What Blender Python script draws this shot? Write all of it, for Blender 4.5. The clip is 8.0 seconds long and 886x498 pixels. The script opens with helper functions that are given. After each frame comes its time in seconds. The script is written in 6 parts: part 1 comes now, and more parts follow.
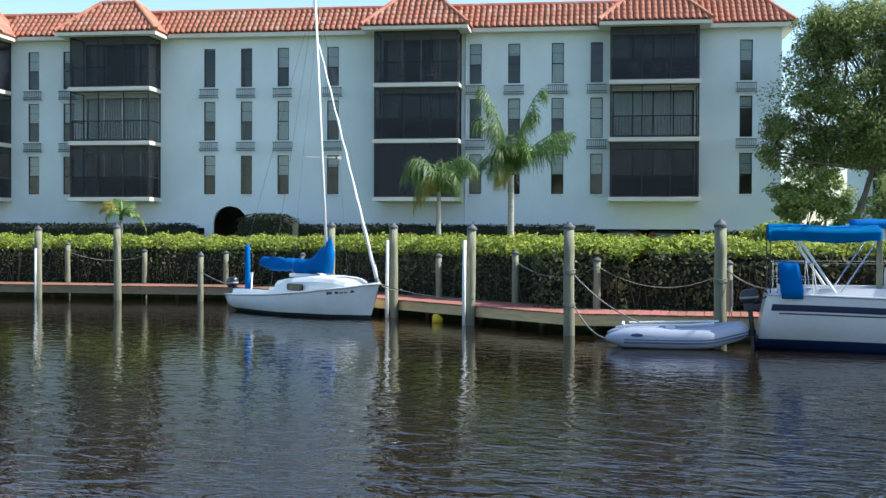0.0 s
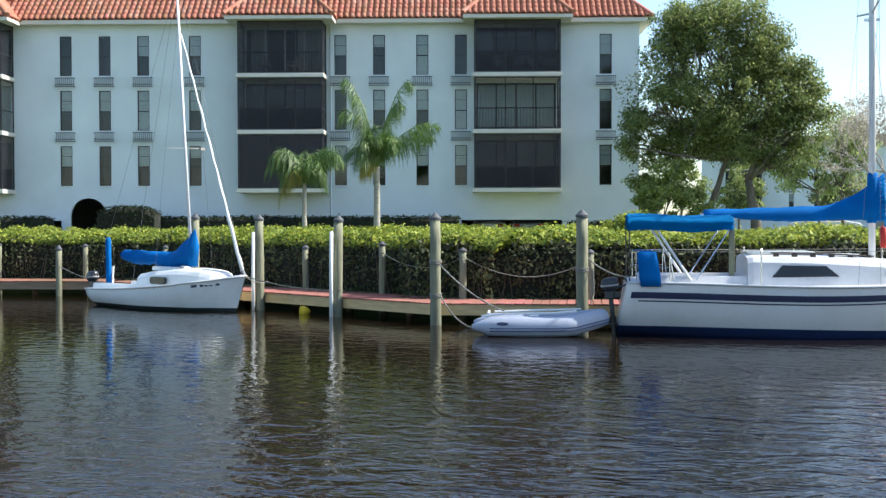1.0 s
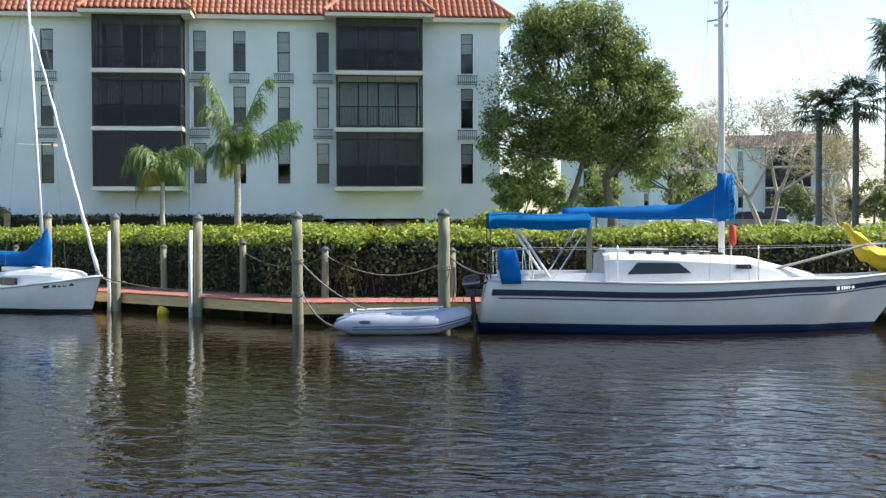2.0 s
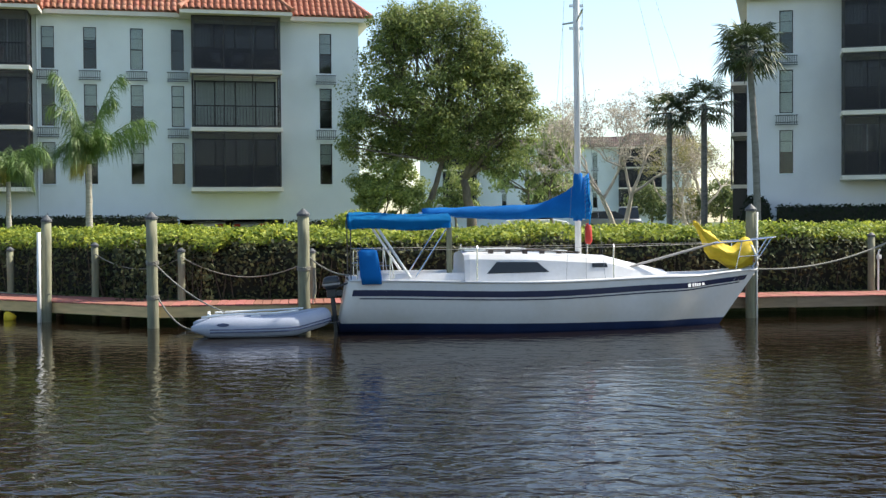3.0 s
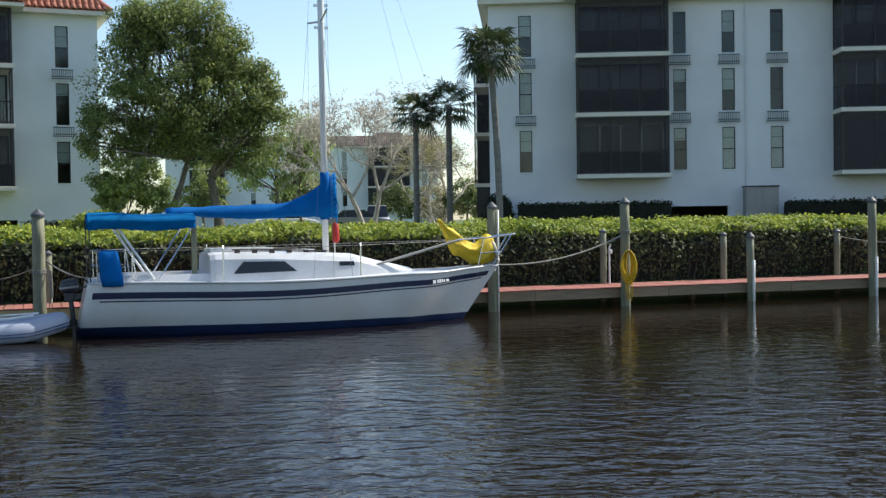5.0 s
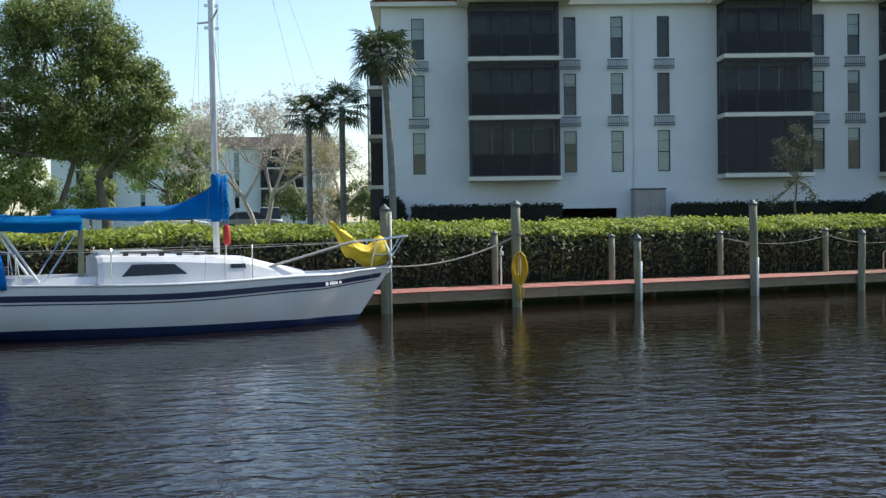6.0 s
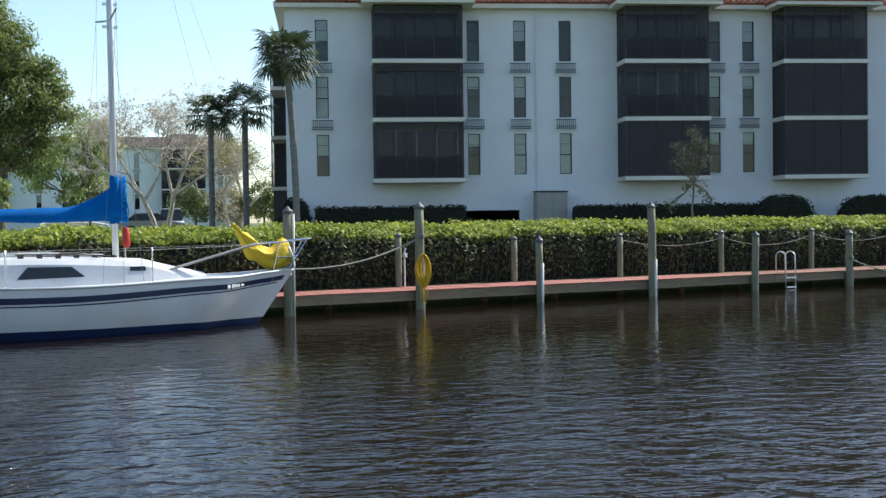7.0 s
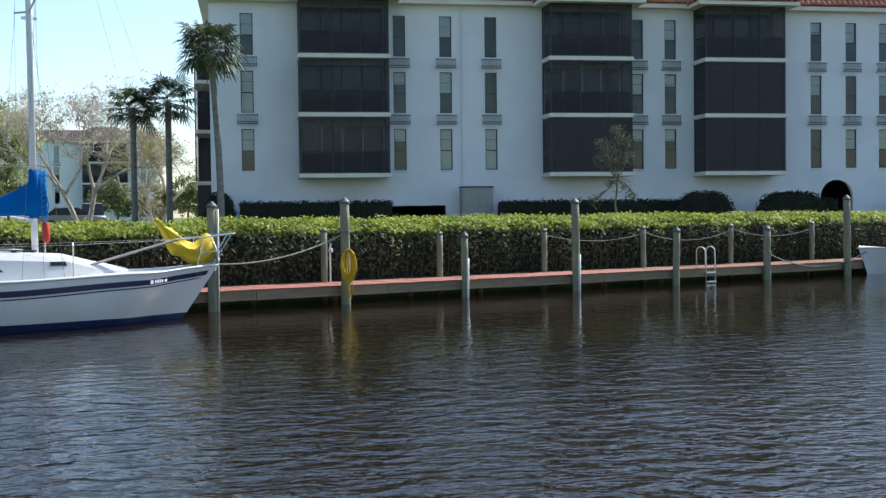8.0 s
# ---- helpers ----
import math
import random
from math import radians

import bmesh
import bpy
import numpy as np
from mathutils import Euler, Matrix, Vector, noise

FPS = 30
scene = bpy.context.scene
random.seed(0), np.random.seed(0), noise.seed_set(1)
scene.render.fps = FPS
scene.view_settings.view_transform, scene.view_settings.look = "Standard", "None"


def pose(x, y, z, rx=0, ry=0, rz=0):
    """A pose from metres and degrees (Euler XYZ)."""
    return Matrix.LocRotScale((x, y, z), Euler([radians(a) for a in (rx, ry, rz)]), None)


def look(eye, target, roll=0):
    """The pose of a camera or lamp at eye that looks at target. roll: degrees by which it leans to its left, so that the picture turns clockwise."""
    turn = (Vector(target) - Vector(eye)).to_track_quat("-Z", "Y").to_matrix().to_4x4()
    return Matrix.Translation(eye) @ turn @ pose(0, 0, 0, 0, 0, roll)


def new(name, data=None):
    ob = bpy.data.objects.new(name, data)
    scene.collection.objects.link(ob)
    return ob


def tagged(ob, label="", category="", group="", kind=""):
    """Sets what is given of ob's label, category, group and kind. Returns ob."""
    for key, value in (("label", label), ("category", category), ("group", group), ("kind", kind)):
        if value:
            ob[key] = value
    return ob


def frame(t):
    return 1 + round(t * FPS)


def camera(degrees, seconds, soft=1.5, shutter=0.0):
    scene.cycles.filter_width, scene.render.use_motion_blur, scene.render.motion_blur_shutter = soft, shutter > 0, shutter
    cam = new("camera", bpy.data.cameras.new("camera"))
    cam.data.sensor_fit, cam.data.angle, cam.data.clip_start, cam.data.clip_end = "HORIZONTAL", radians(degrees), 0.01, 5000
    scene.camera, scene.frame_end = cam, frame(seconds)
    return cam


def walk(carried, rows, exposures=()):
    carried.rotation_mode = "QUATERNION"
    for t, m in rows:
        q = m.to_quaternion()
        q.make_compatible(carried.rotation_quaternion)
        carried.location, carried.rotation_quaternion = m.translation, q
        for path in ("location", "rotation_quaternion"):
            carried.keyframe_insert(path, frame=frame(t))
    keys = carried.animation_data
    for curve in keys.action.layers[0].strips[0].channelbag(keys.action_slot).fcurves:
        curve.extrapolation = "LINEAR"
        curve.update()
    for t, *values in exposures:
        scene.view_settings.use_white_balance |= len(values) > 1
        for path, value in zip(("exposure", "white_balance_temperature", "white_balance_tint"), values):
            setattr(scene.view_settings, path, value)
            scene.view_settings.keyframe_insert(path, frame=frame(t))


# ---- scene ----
cam = camera(41.52, 8.0, soft=1.4)
EYE = 2.1
ROWS = [  # seconds, x, y, z over the eye, yaw, pitch, roll
    (0.0, 0.024, 0.173, 0.007, 0.0, -0.74, -0.22),
    (0.5, 0.011, 0.129, 0.009, -3.29, -0.98, 0.21),
    (1.0, -0.007, 0.054, 0.010, -6.58, -1.17, 0.11),
    (1.5, -0.006, 0.023, 0.005, -9.96, -1.19, 0.04),
    (3.0, 0.016, 0.112, -0.006, -20.16, -1.24, 0.40),
    (3.5, 0.013, 0.132, -0.006, -23.72, -1.05, 0.45),
    (4.0, 0.010, 0.108, -0.007, -26.61, -1.08, 0.73),
    (4.5, 0.032, 0.072, -0.020, -29.29, -1.19, 1.06),
    (5.0, 0.050, 0.015, -0.007, -32.33, -1.43, 0.85),
    (6.5, 0.004, -0.123, 0.002, -39.79, -1.34, 0.87),
    (7.0, -0.005, -0.162, 0.013, -42.18, -1.40, 0.77),
    (7.5, -0.028, -0.229, 0.013, -44.65, -1.61, 0.79),
    (8.0, -0.046, -0.235, 0.014, -45.78, -1.68, 0.66),
]
EXPOSURES = [(0.0, 1.06, 6000, 6), (1.5, 1.2, 6450, 8), (3.5, 0.95, 6800, 8), (5.0, 0.7, 6400, 7), (6.5, 0.8, 6250, 7), (8.0, 0.86, 6200, 7)]
walk(cam, [(t, pose(x, y, EYE + z, 90 + pitch, roll, yaw)) for t, x, y, z, yaw, pitch, roll in ROWS], EXPOSURES)

# ---- world, sun, exposure ----
SUN_AZ, SUN_EL = 94.0, 44.0
world = bpy.data.worlds.new("sky")
scene.world = world
world.use_nodes = True
wn = world.node_tree.nodes
sky = wn.new("ShaderNodeTexSky")
sky.sky_type = "NISHITA"
sky.sun_disc = False
sky.sun_elevation, sky.sun_rotation = radians(SUN_EL), radians(SUN_AZ)
sky.air_density, sky.dust_density, sky.ozone_density = 1.0, 0.8, 1.5
wn["Background"].inputs[1].default_value = 0.12
world.node_tree.links.new(sky.outputs[0], wn["Background"].inputs[0])
sun_data = bpy.data.lights.new("sun", "SUN")
sun_data.energy, sun_data.angle, sun_data.color = 4.2, radians(0.53), (1.0, 0.95, 0.86)
sun = new("sun", sun_data)
_d = Vector((math.sin(radians(SUN_AZ)) * math.cos(radians(SUN_EL)), math.cos(radians(SUN_AZ)) * math.cos(radians(SUN_EL)), math.sin(radians(SUN_EL))))
sun.matrix_world = look(_d * 200, (0, 0, 0))


# ---- materials ----
def material(name, color, rough=0.7, metal=0.0, vary=0.15, scale=3.0, fine=40.0, bump=0.2, bump_dist=0.01, spec=0.5,
             color2=None, stain=None, stain_scale=0.6, stain_amount=0.0, island=0.0, obrandom=0.0, stretch=(1, 1, 1), trans=0.0):
    """A surface with two scales of variation, optional stains, and a fine relief."""
    m = bpy.data.materials.new(name)
    m.use_nodes = True
    nt = m.node_tree
    n, l = nt.nodes, nt.links
    bsdf = n["Principled BSDF"]
    bsdf.inputs["Roughness"].default_value = rough
    bsdf.inputs["Metallic"].default_value = metal
    bsdf.inputs["Specular IOR Level"].default_value = spec
    co = n.new("ShaderNodeTexCoord")
    mp = n.new("ShaderNodeMapping")
    mp.inputs["Scale"].default_value = stretch
    l.new(co.outputs["Object"], mp.inputs[0])
    big = n.new("ShaderNodeTexNoise")
    big.inputs["Scale"].default_value, big.inputs["Detail"].default_value = scale, 5
    l.new(mp.outputs[0], big.inputs["Vector"])
    small = n.new("ShaderNodeTexNoise")
    small.inputs["Scale"].default_value, small.inputs["Detail"].default_value = fine, 4
    l.new(mp.outputs[0], small.inputs["Vector"])
    mix = n.new("ShaderNodeMix")
    mix.data_type = "RGBA"
    c2 = color2 or tuple(c * (1 - 2 * vary) for c in color)
    mix.inputs[6].default_value, mix.inputs[7].default_value = (*color, 1), (*c2, 1)
    ramp = n.new("ShaderNodeMapRange")
    ramp.inputs[1].default_value, ramp.inputs[2].default_value = 0.3, 0.7
    l.new(big.outputs[0], ramp.inputs[0])
    l.new(ramp.outputs[0], mix.inputs[0])
    last = mix.outputs[2]
    hsv = n.new("ShaderNodeHueSaturation")
    r2 = n.new("ShaderNodeMapRange")
    r2.inputs[1].default_value, r2.inputs[2].default_value = 0.25, 0.75
    r2.inputs[3].default_value, r2.inputs[4].default_value = 1 - vary, 1 + vary
    l.new(small.outputs[0], r2.inputs[0])
    l.new(r2.outputs[0], hsv.inputs["Value"])
    l.new(last, hsv.inputs["Color"])
    last = hsv.outputs[0]
    for amount, node, out in ((island, "ShaderNodeNewGeometry", "Random Per Island"), (obrandom, "ShaderNodeObjectInfo", "Random")):
        if amount:
            g = n.new(node)
            h2 = n.new("ShaderNodeHueSaturation")
            r3 = n.new("ShaderNodeMapRange")
            r3.inputs[3].default_value, r3.inputs[4].default_value = 1 - amount, 1 + amount
            l.new(g.outputs[out], r3.inputs[0])
            l.new(r3.outputs[0], h2.inputs["Value"])
            r4 = n.new("ShaderNodeMapRange")
            r4.inputs[3].default_value, r4.inputs[4].default_value = 0.5 + amount * 0.08, 0.5 - amount * 0.05
            l.new(g.outputs[out], r4.inputs[0])
            l.new(r4.outputs[0], h2.inputs["Hue"])
            l.new(last, h2.inputs["Color"])
            last = h2.outputs[0]
    if stain:
        st = n.new("ShaderNodeTexNoise")
        st.inputs["Scale"].default_value, st.inputs["Detail"].default_value = stain_scale, 6
        l.new(mp.outputs[0], st.inputs["Vector"])
        sr = n.new("ShaderNodeMapRange")
        sr.inputs[1].default_value, sr.inputs[2].default_value = 0.52, 0.72
        sr.inputs[4].default_value = stain_amount
        l.new(st.outputs[0], sr.inputs[0])
        m2 = n.new("ShaderNodeMix")
        m2.data_type = "RGBA"
        m2.inputs[7].default_value = (*stain, 1)
        l.new(sr.outputs[0], m2.inputs[0])
        l.new(last, m2.inputs[6])
        last = m2.outputs[2]
    l.new(last, bsdf.inputs["Base Color"])
    if bump:
        bp = n.new("ShaderNodeBump")
        bp.inputs["Strength"].default_value, bp.inputs["Distance"].default_value = bump, bump_dist
        l.new(small.outputs[0], bp.inputs["Height"])
        l.new(bp.outputs[0], bsdf.inputs["Normal"])
    if trans:
        tr = n.new("ShaderNodeBsdfTranslucent")
        l.new(last, tr.inputs[0])
        ms = n.new("ShaderNodeMixShader")
        ms.inputs[0].default_value = trans
        out = n["Material Output"]
        l.new(bsdf.outputs[0], ms.inputs[1])
        l.new(tr.outputs[0], ms.inputs[2])
        l.new(ms.outputs[0], out.inputs[0])
    return m


def see_through(name, color, share, rough=0.5):
    """A woven insect screen: fine dark threads, the rest open."""
    m = bpy.data.materials.new(name)
    m.use_nodes = True
    n, l = m.node_tree.nodes, m.node_tree.links
    b = n["Principled BSDF"]
    b.inputs["Base Color"].default_value, b.inputs["Roughness"].default_value = (*color, 1), rough
    t = n.new("ShaderNodeBsdfTransparent")
    x = n.new("ShaderNodeMixShader")
    x.inputs[0].default_value = share
    l.new(t.outputs[0], x.inputs[1])
    l.new(b.outputs[0], x.inputs[2])
    l.new(x.outputs[0], n["Material Output"].inputs[0])
    return m


def glass_pane(name, tint, ior=1.45):
    """Thin glass: clear, with a Fresnel gloss."""
    m = bpy.data.materials.new(name)
    m.use_nodes = True
    n, l = m.node_tree.nodes, m.node_tree.links
    n.remove(n["Principled BSDF"])
    t = n.new("ShaderNodeBsdfTransparent")
    t.inputs[0].default_value = (*tint, 1)
    g = n.new("ShaderNodeBsdfGlossy")
    g.inputs["Roughness"].default_value = 0.03
    f = n.new("ShaderNodeFresnel")
    f.inputs[0].default_value = ior
    x = n.new("ShaderNodeMixShader")
    l.new(f.outputs[0], x.inputs[0])
    l.new(t.outputs[0], x.inputs[1])
    l.new(g.outputs[0], x.inputs[2])
    l.new(x.outputs[0], n["Material Output"].inputs[0])
    return m


def water_material():
    """Brown canal water: nearly still in the lee of the bank and boats, wind ripples further out."""
    m = bpy.data.materials.new("canal_water")
    m.use_nodes = True
    n, l = m.node_tree.nodes, m.node_tree.links
    b = n["Principled BSDF"]
    b.inputs["Base Color"].default_value = (0.011, 0.0072, 0.0038, 1)
    b.inputs["Roughness"].default_value = 0.03
    b.inputs["IOR"].default_value = 1.33
    co = n.new("ShaderNodeTexCoord")

    def math_node(op, a, c=None):
        k = n.new("ShaderNodeMath")
        k.operation = op
        for i, v in enumerate((a, c)):
            if v is None:
                continue
            if isinstance(v, (int, float)):
                k.inputs[i].default_value = v
            else:
                l.new(v, k.inputs[i])
        return k.outputs[0]

    def along(direction, origin, near, far, low, high):
        """A smooth rise of a value along a direction of the plan."""
        d = n.new("ShaderNodeVectorMath")
        d.operation = "DOT_PRODUCT"
        d.inputs[1].default_value = direction
        l.new(co.outputs["Object"], d.inputs[0])
        r = n.new("ShaderNodeMapRange")
        r.interpolation_type = "SMOOTHSTEP"
        o = Vector(origin).dot(Vector(direction))
        for i, v in enumerate((near + o, far + o, low, high)):
            r.inputs[i + 1].default_value = v
        l.new(d.outputs["Value"], r.inputs[0])
        return r.outputs[0]

    def noise(scale, stretch, turn, dist, detail=2):
        mp = n.new("ShaderNodeMapping")
        mp.vector_type = "TEXTURE"
        mp.inputs["Rotation"].default_value = (0, 0, radians(turn))
        mp.inputs["Scale"].default_value = stretch
        l.new(co.outputs["Object"], mp.inputs[0])
        t = n.new("ShaderNodeTexNoise")
        t.inputs["Scale"].default_value, t.inputs["Detail"].default_value = scale, detail
        t.inputs["Distortion"].default_value = dist
        l.new(mp.outputs[0], t.inputs["Vector"])
        return t.outputs[0]

    off_dock = along((-0.229, -0.973, 0), (2.68, 24.75, 0), 5.0, 19.0, 0.0, 1.0)
    down_wind = along((0.973, -0.229, 0), (2.68, 24.75, 0), -9.0, 13.0, 0.22, 1.0)
    gust = n.new("ShaderNodeMapRange")
    gust.inputs[1].default_value, gust.inputs[2].default_value = 0.32, 0.68
    gust.inputs[3].default_value, gust.inputs[4].default_value = 0.55, 1.3
    l.new(noise(0.16, (1.6, 0.7, 1), -20, 0.6, 3), gust.inputs[0])
    wind = math_node("MULTIPLY", math_node("MULTIPLY", off_dock, down_wind), gust.outputs[0])
    wind = math_node("ADD", math_node("MULTIPLY", wind, 2.0), 0.32)
    chop = math_node("MULTIPLY", noise(3.3, (1.35, 0.9, 1), -30, 0.5), 1.75)
    fine = math_node("MULTIPLY", noise(10.5, (1.4, 0.9, 1), -40, 0.3), 0.34)
    swell = math_node("MULTIPLY", noise(1.2, (1.5, 0.9, 1), -15, 0.5), 0.5)
    h = math_node("MULTIPLY", math_node("ADD", chop, fine), wind)
    h = math_node("ADD", h, math_node("MULTIPLY", swell, math_node("ADD", math_node("MULTIPLY", wind, 0.5), 0.3)))
    bp = n.new("ShaderNodeBump")
    bp.inputs["Strength"].default_value, bp.inputs["Distance"].default_value = 1.0, 0.019
    l.new(h, bp.inputs["Height"])
    l.new(bp.outputs[0], b.inputs["Normal"])
    return m


STUCCO = material("mint_stucco", (0.75, 0.80, 0.795), 0.85, vary=0.05, scale=0.4, fine=25, bump=0.25, stain=(0.5, 0.55, 0.52), stain_scale=0.35, stain_amount=0.35)
STUCCO_B = material("white_stucco", (0.775, 0.775, 0.79), 0.85, vary=0.05, scale=0.4, fine=25, bump=0.25, stain=(0.56, 0.54, 0.55), stain_scale=0.35, stain_amount=0.35)
TRIM = material("cream_trim", (0.74, 0.69, 0.60), 0.6, vary=0.06, scale=1.2, fine=30, bump=0.1)
TILE = material("terracotta", (0.44, 0.17, 0.105), 0.75, vary=0.16, scale=2.5, fine=25, bump=0.25, color2=(0.36, 0.12, 0.07), island=0.16, stain=(0.62, 0.40, 0.30), stain_scale=1.6, stain_amount=0.45)
# Tile of the far house: distance haze is put into the paler colour.
FAR_TILE = material("hazed_roof_tile", (0.42, 0.29, 0.25), 0.8, vary=0.12, scale=2.5, fine=25, bump=0.2, island=0.12)
BRONZE = material("bronze_frame", (0.02, 0.018, 0.017), 0.45, vary=0.1, bump=0.05)
SCREEN = see_through("insect_screen", (0.013, 0.012, 0.019), 0.42)
OPEN_SCREEN = see_through("thin_insect_screen", (0.012, 0.013, 0.018), 0.18)
SUN_SCREEN = see_through("dense_sun_screen", (0.020, 0.017, 0.022), 0.80)
GLASS = glass_pane("window_glass", (0.86, 0.9, 0.9))
DOOR_GLASS = glass_pane("door_glass", (0.7, 0.76, 0.78), 1.9)
BLIND = material("blind", (0.78, 0.77, 0.73), 0.8, vary=0.05, bump=0.1)
CURTAIN = material("curtain", (0.55, 0.56, 0.55), 0.9, vary=0.1, bump=0.3, stretch=(6, 1, 0.2))
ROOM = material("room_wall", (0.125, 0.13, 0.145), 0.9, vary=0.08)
IRON = material("wrought_iron", (0.15, 0.17, 0.175), 0.6, vary=0.15, bump=0.1)
PILE = material("weathered_pile", (0.25, 0.245, 0.155), 0.9, vary=0.25, scale=2.5, fine=22, bump=0.6, bump_dist=0.02, stretch=(1, 1, 0.12), color2=(0.15, 0.15, 0.105), stain=(0.10, 0.10, 0.07), stain_scale=1.3, stain_amount=0.5)
PILE_CAP = material("pile_cap", (0.085, 0.09, 0.095), 0.6, vary=0.15, bump=0.1)
PVC = material("white_guide", (0.74, 0.74, 0.70), 0.5, vary=0.08, bump=0.05, stain=(0.4, 0.38, 0.3), stain_scale=2, stain_amount=0.4)
# Paler fascia wood, its colour also carrying the warm light on these planks.
PALE_LIT_FASCIA = material("pale_lit_fascia", (0.72, 0.50, 0.25), 0.8, vary=0.16, scale=1.5, fine=16, bump=0.4, stretch=(0.15, 1, 1), obrandom=0.12, stain=(0.36, 0.24, 0.13), stain_scale=1.2, stain_amount=0.4)
FASCIA = material("dock_fascia", (0.30, 0.215, 0.13), 0.85, vary=0.2, scale=1.5, fine=16, bump=0.5, stretch=(0.15, 1, 1), obrandom=0.15, stain=(0.14, 0.10, 0.06), stain_scale=1.2, stain_amount=0.5)
DECK = material("red_deck_board", (0.29, 0.115, 0.078), 0.85, vary=0.18, scale=2, fine=25, bump=0.4, color2=(0.22, 0.092, 0.065), obrandom=0.2, island=0.2)
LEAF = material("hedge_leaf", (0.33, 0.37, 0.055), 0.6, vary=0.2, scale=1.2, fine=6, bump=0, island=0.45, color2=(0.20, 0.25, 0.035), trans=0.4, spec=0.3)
# Darker copy of the leaf for the hedge's face: shade put into the colour.
LEAF_DARK = material("hedge_leaf_shaded", (0.075, 0.098, 0.035), 0.65, vary=0.2, scale=1.2, fine=6, bump=0, island=0.5, color2=(0.085, 0.08, 0.038), trans=0.25, spec=0.3)
TWIG = material("twig", (0.11, 0.085, 0.06), 0.9, vary=0.2, bump=0.2)
# Near-black filling of the hedges: shade between the leaves put into the colour.
DARK_CORE = material("hedge_core", (0.018, 0.02, 0.012), 0.95, vary=0.2, bump=0.4)
GRASS = material("lawn", (0.075, 0.12, 0.03), 0.9, vary=0.25, scale=0.4, fine=8, bump=0.5, color2=(0.11, 0.125, 0.045))
WATER = water_material()
DECK_GEL = material("chalky_gelcoat", (0.61, 0.61, 0.62), 0.4, vary=0.05, scale=0.8, fine=14, bump=0.05, stain=(0.44, 0.42, 0.38), stain_scale=1.3, stain_amount=0.4)
GEL = material("white_gelcoat", (0.78, 0.78, 0.75), 0.22, vary=0.03, scale=0.8, fine=12, bump=0, stain=(0.62, 0.58, 0.48), stain_scale=1.1, stain_amount=0.35)
CREAM_GEL = material("cream_gelcoat", (0.66, 0.645, 0.625), 0.25, vary=0.03, scale=0.8, fine=12, bump=0, stain=(0.56, 0.50, 0.40), stain_scale=0.9, stain_amount=0.4)
NAVY = material("navy_stripe", (0.015, 0.02, 0.06), 0.25, vary=0.1, bump=0)
BOTTOM = material("blue_bottom_paint", (0.012, 0.03, 0.10), 0.6, vary=0.15, bump=0.1)
CANVAS = material("blue_canvas", (0.003, 0.22, 0.50), 0.8, vary=0.14, scale=2, fine=60, bump=0.4, spec=0.15, color2=(0.002, 0.17, 0.42))
CANVAS_DARK = material("deep_blue_canvas", (0.002, 0.125, 0.40), 0.85, vary=0.14, scale=2, fine=60, bump=0.4, spec=0.15)
ALU = material("aluminium", (0.72, 0.73, 0.74), 0.32, metal=0.75, vary=0.08, scale=2, fine=20, bump=0.05)
WIRE = material("rigging_wire", (0.16, 0.17, 0.18), 0.5, vary=0.1, bump=0)
STEEL = material("stainless_steel", (0.7, 0.7, 0.7), 0.2, metal=1.0, vary=0.05, bump=0)
WHITE_SPAR = material("white_spar", (0.78, 0.78, 0.76), 0.35, vary=0.05, bump=0)
DARK_ACRYLIC = material("smoked_acrylic", (0.012, 0.012, 0.014), 0.06, vary=0.05, bump=0)
TUBE = material("inflatable_fabric", (0.36, 0.39, 0.47), 0.5, vary=0.06, scale=2, fine=30, bump=0.15)
TUBE_STRIPE = material("inflatable_stripe", (0.06, 0.08, 0.16), 0.5, vary=0.1, bump=0)
MOTOR = material("motor_cowl", (0.035, 0.037, 0.042), 0.3, vary=0.1, bump=0)
YELLOW = material("yellow_cloth", (0.72, 0.50, 0.02), 0.75, vary=0.12, scale=3, fine=40, bump=0.3)
YELLOW_ROPE = material("yellow_hose", (0.70, 0.42, 0.01), 0.5, vary=0.12, scale=8, fine=60, bump=0.3)
ROPE = material("rope", (0.27, 0.26, 0.22), 0.9, vary=0.2, fine=80, bump=0.5)
RED = material("red_cloth", (0.50, 0.03, 0.02), 0.7, vary=0.12, bump=0.2)
TEAK = material("teak", (0.075, 0.055, 0.045), 0.6, vary=0.2, fine=30, bump=0.2)
BARK = material("bark", (0.20, 0.165, 0.125), 0.95, vary=0.25, scale=4, fine=25, bump=0.8, bump_dist=0.03, stretch=(1, 1, 0.3))
GREY_BARK = material("grey_palm_bark", (0.22, 0.21, 0.195), 0.95, vary=0.2, scale=4, fine=18, bump=0.6, bump_dist=0.02, stretch=(0.5, 0.5, 2))
PALE_BARK = material("pale_bark", (0.54, 0.48, 0.41), 0.95, vary=0.2, scale=4, fine=25, bump=0.5)
PALM_BARK = material("palm_trunk", (0.40, 0.37, 0.31), 0.9, vary=0.2, scale=3, fine=14, bump=0.7, bump_dist=0.02, stretch=(0.3, 0.3, 2.5))
PALM_LEAF = material("palm_leaf", (0.135, 0.22, 0.045), 0.5, vary=0.2, scale=1, fine=6, bump=0, island=0.35, trans=0.25)
FAN_LEAF = material("fan_palm_leaf", (0.055, 0.08, 0.026), 0.6, vary=0.2, scale=1, fine=6, bump=0, island=0.35, trans=0.2)
PALM_DRY = material("palm_leaf_yellow", (0.36, 0.31, 0.05), 0.6, vary=0.2, scale=1, fine=6, bump=0, island=0.3, trans=0.25)
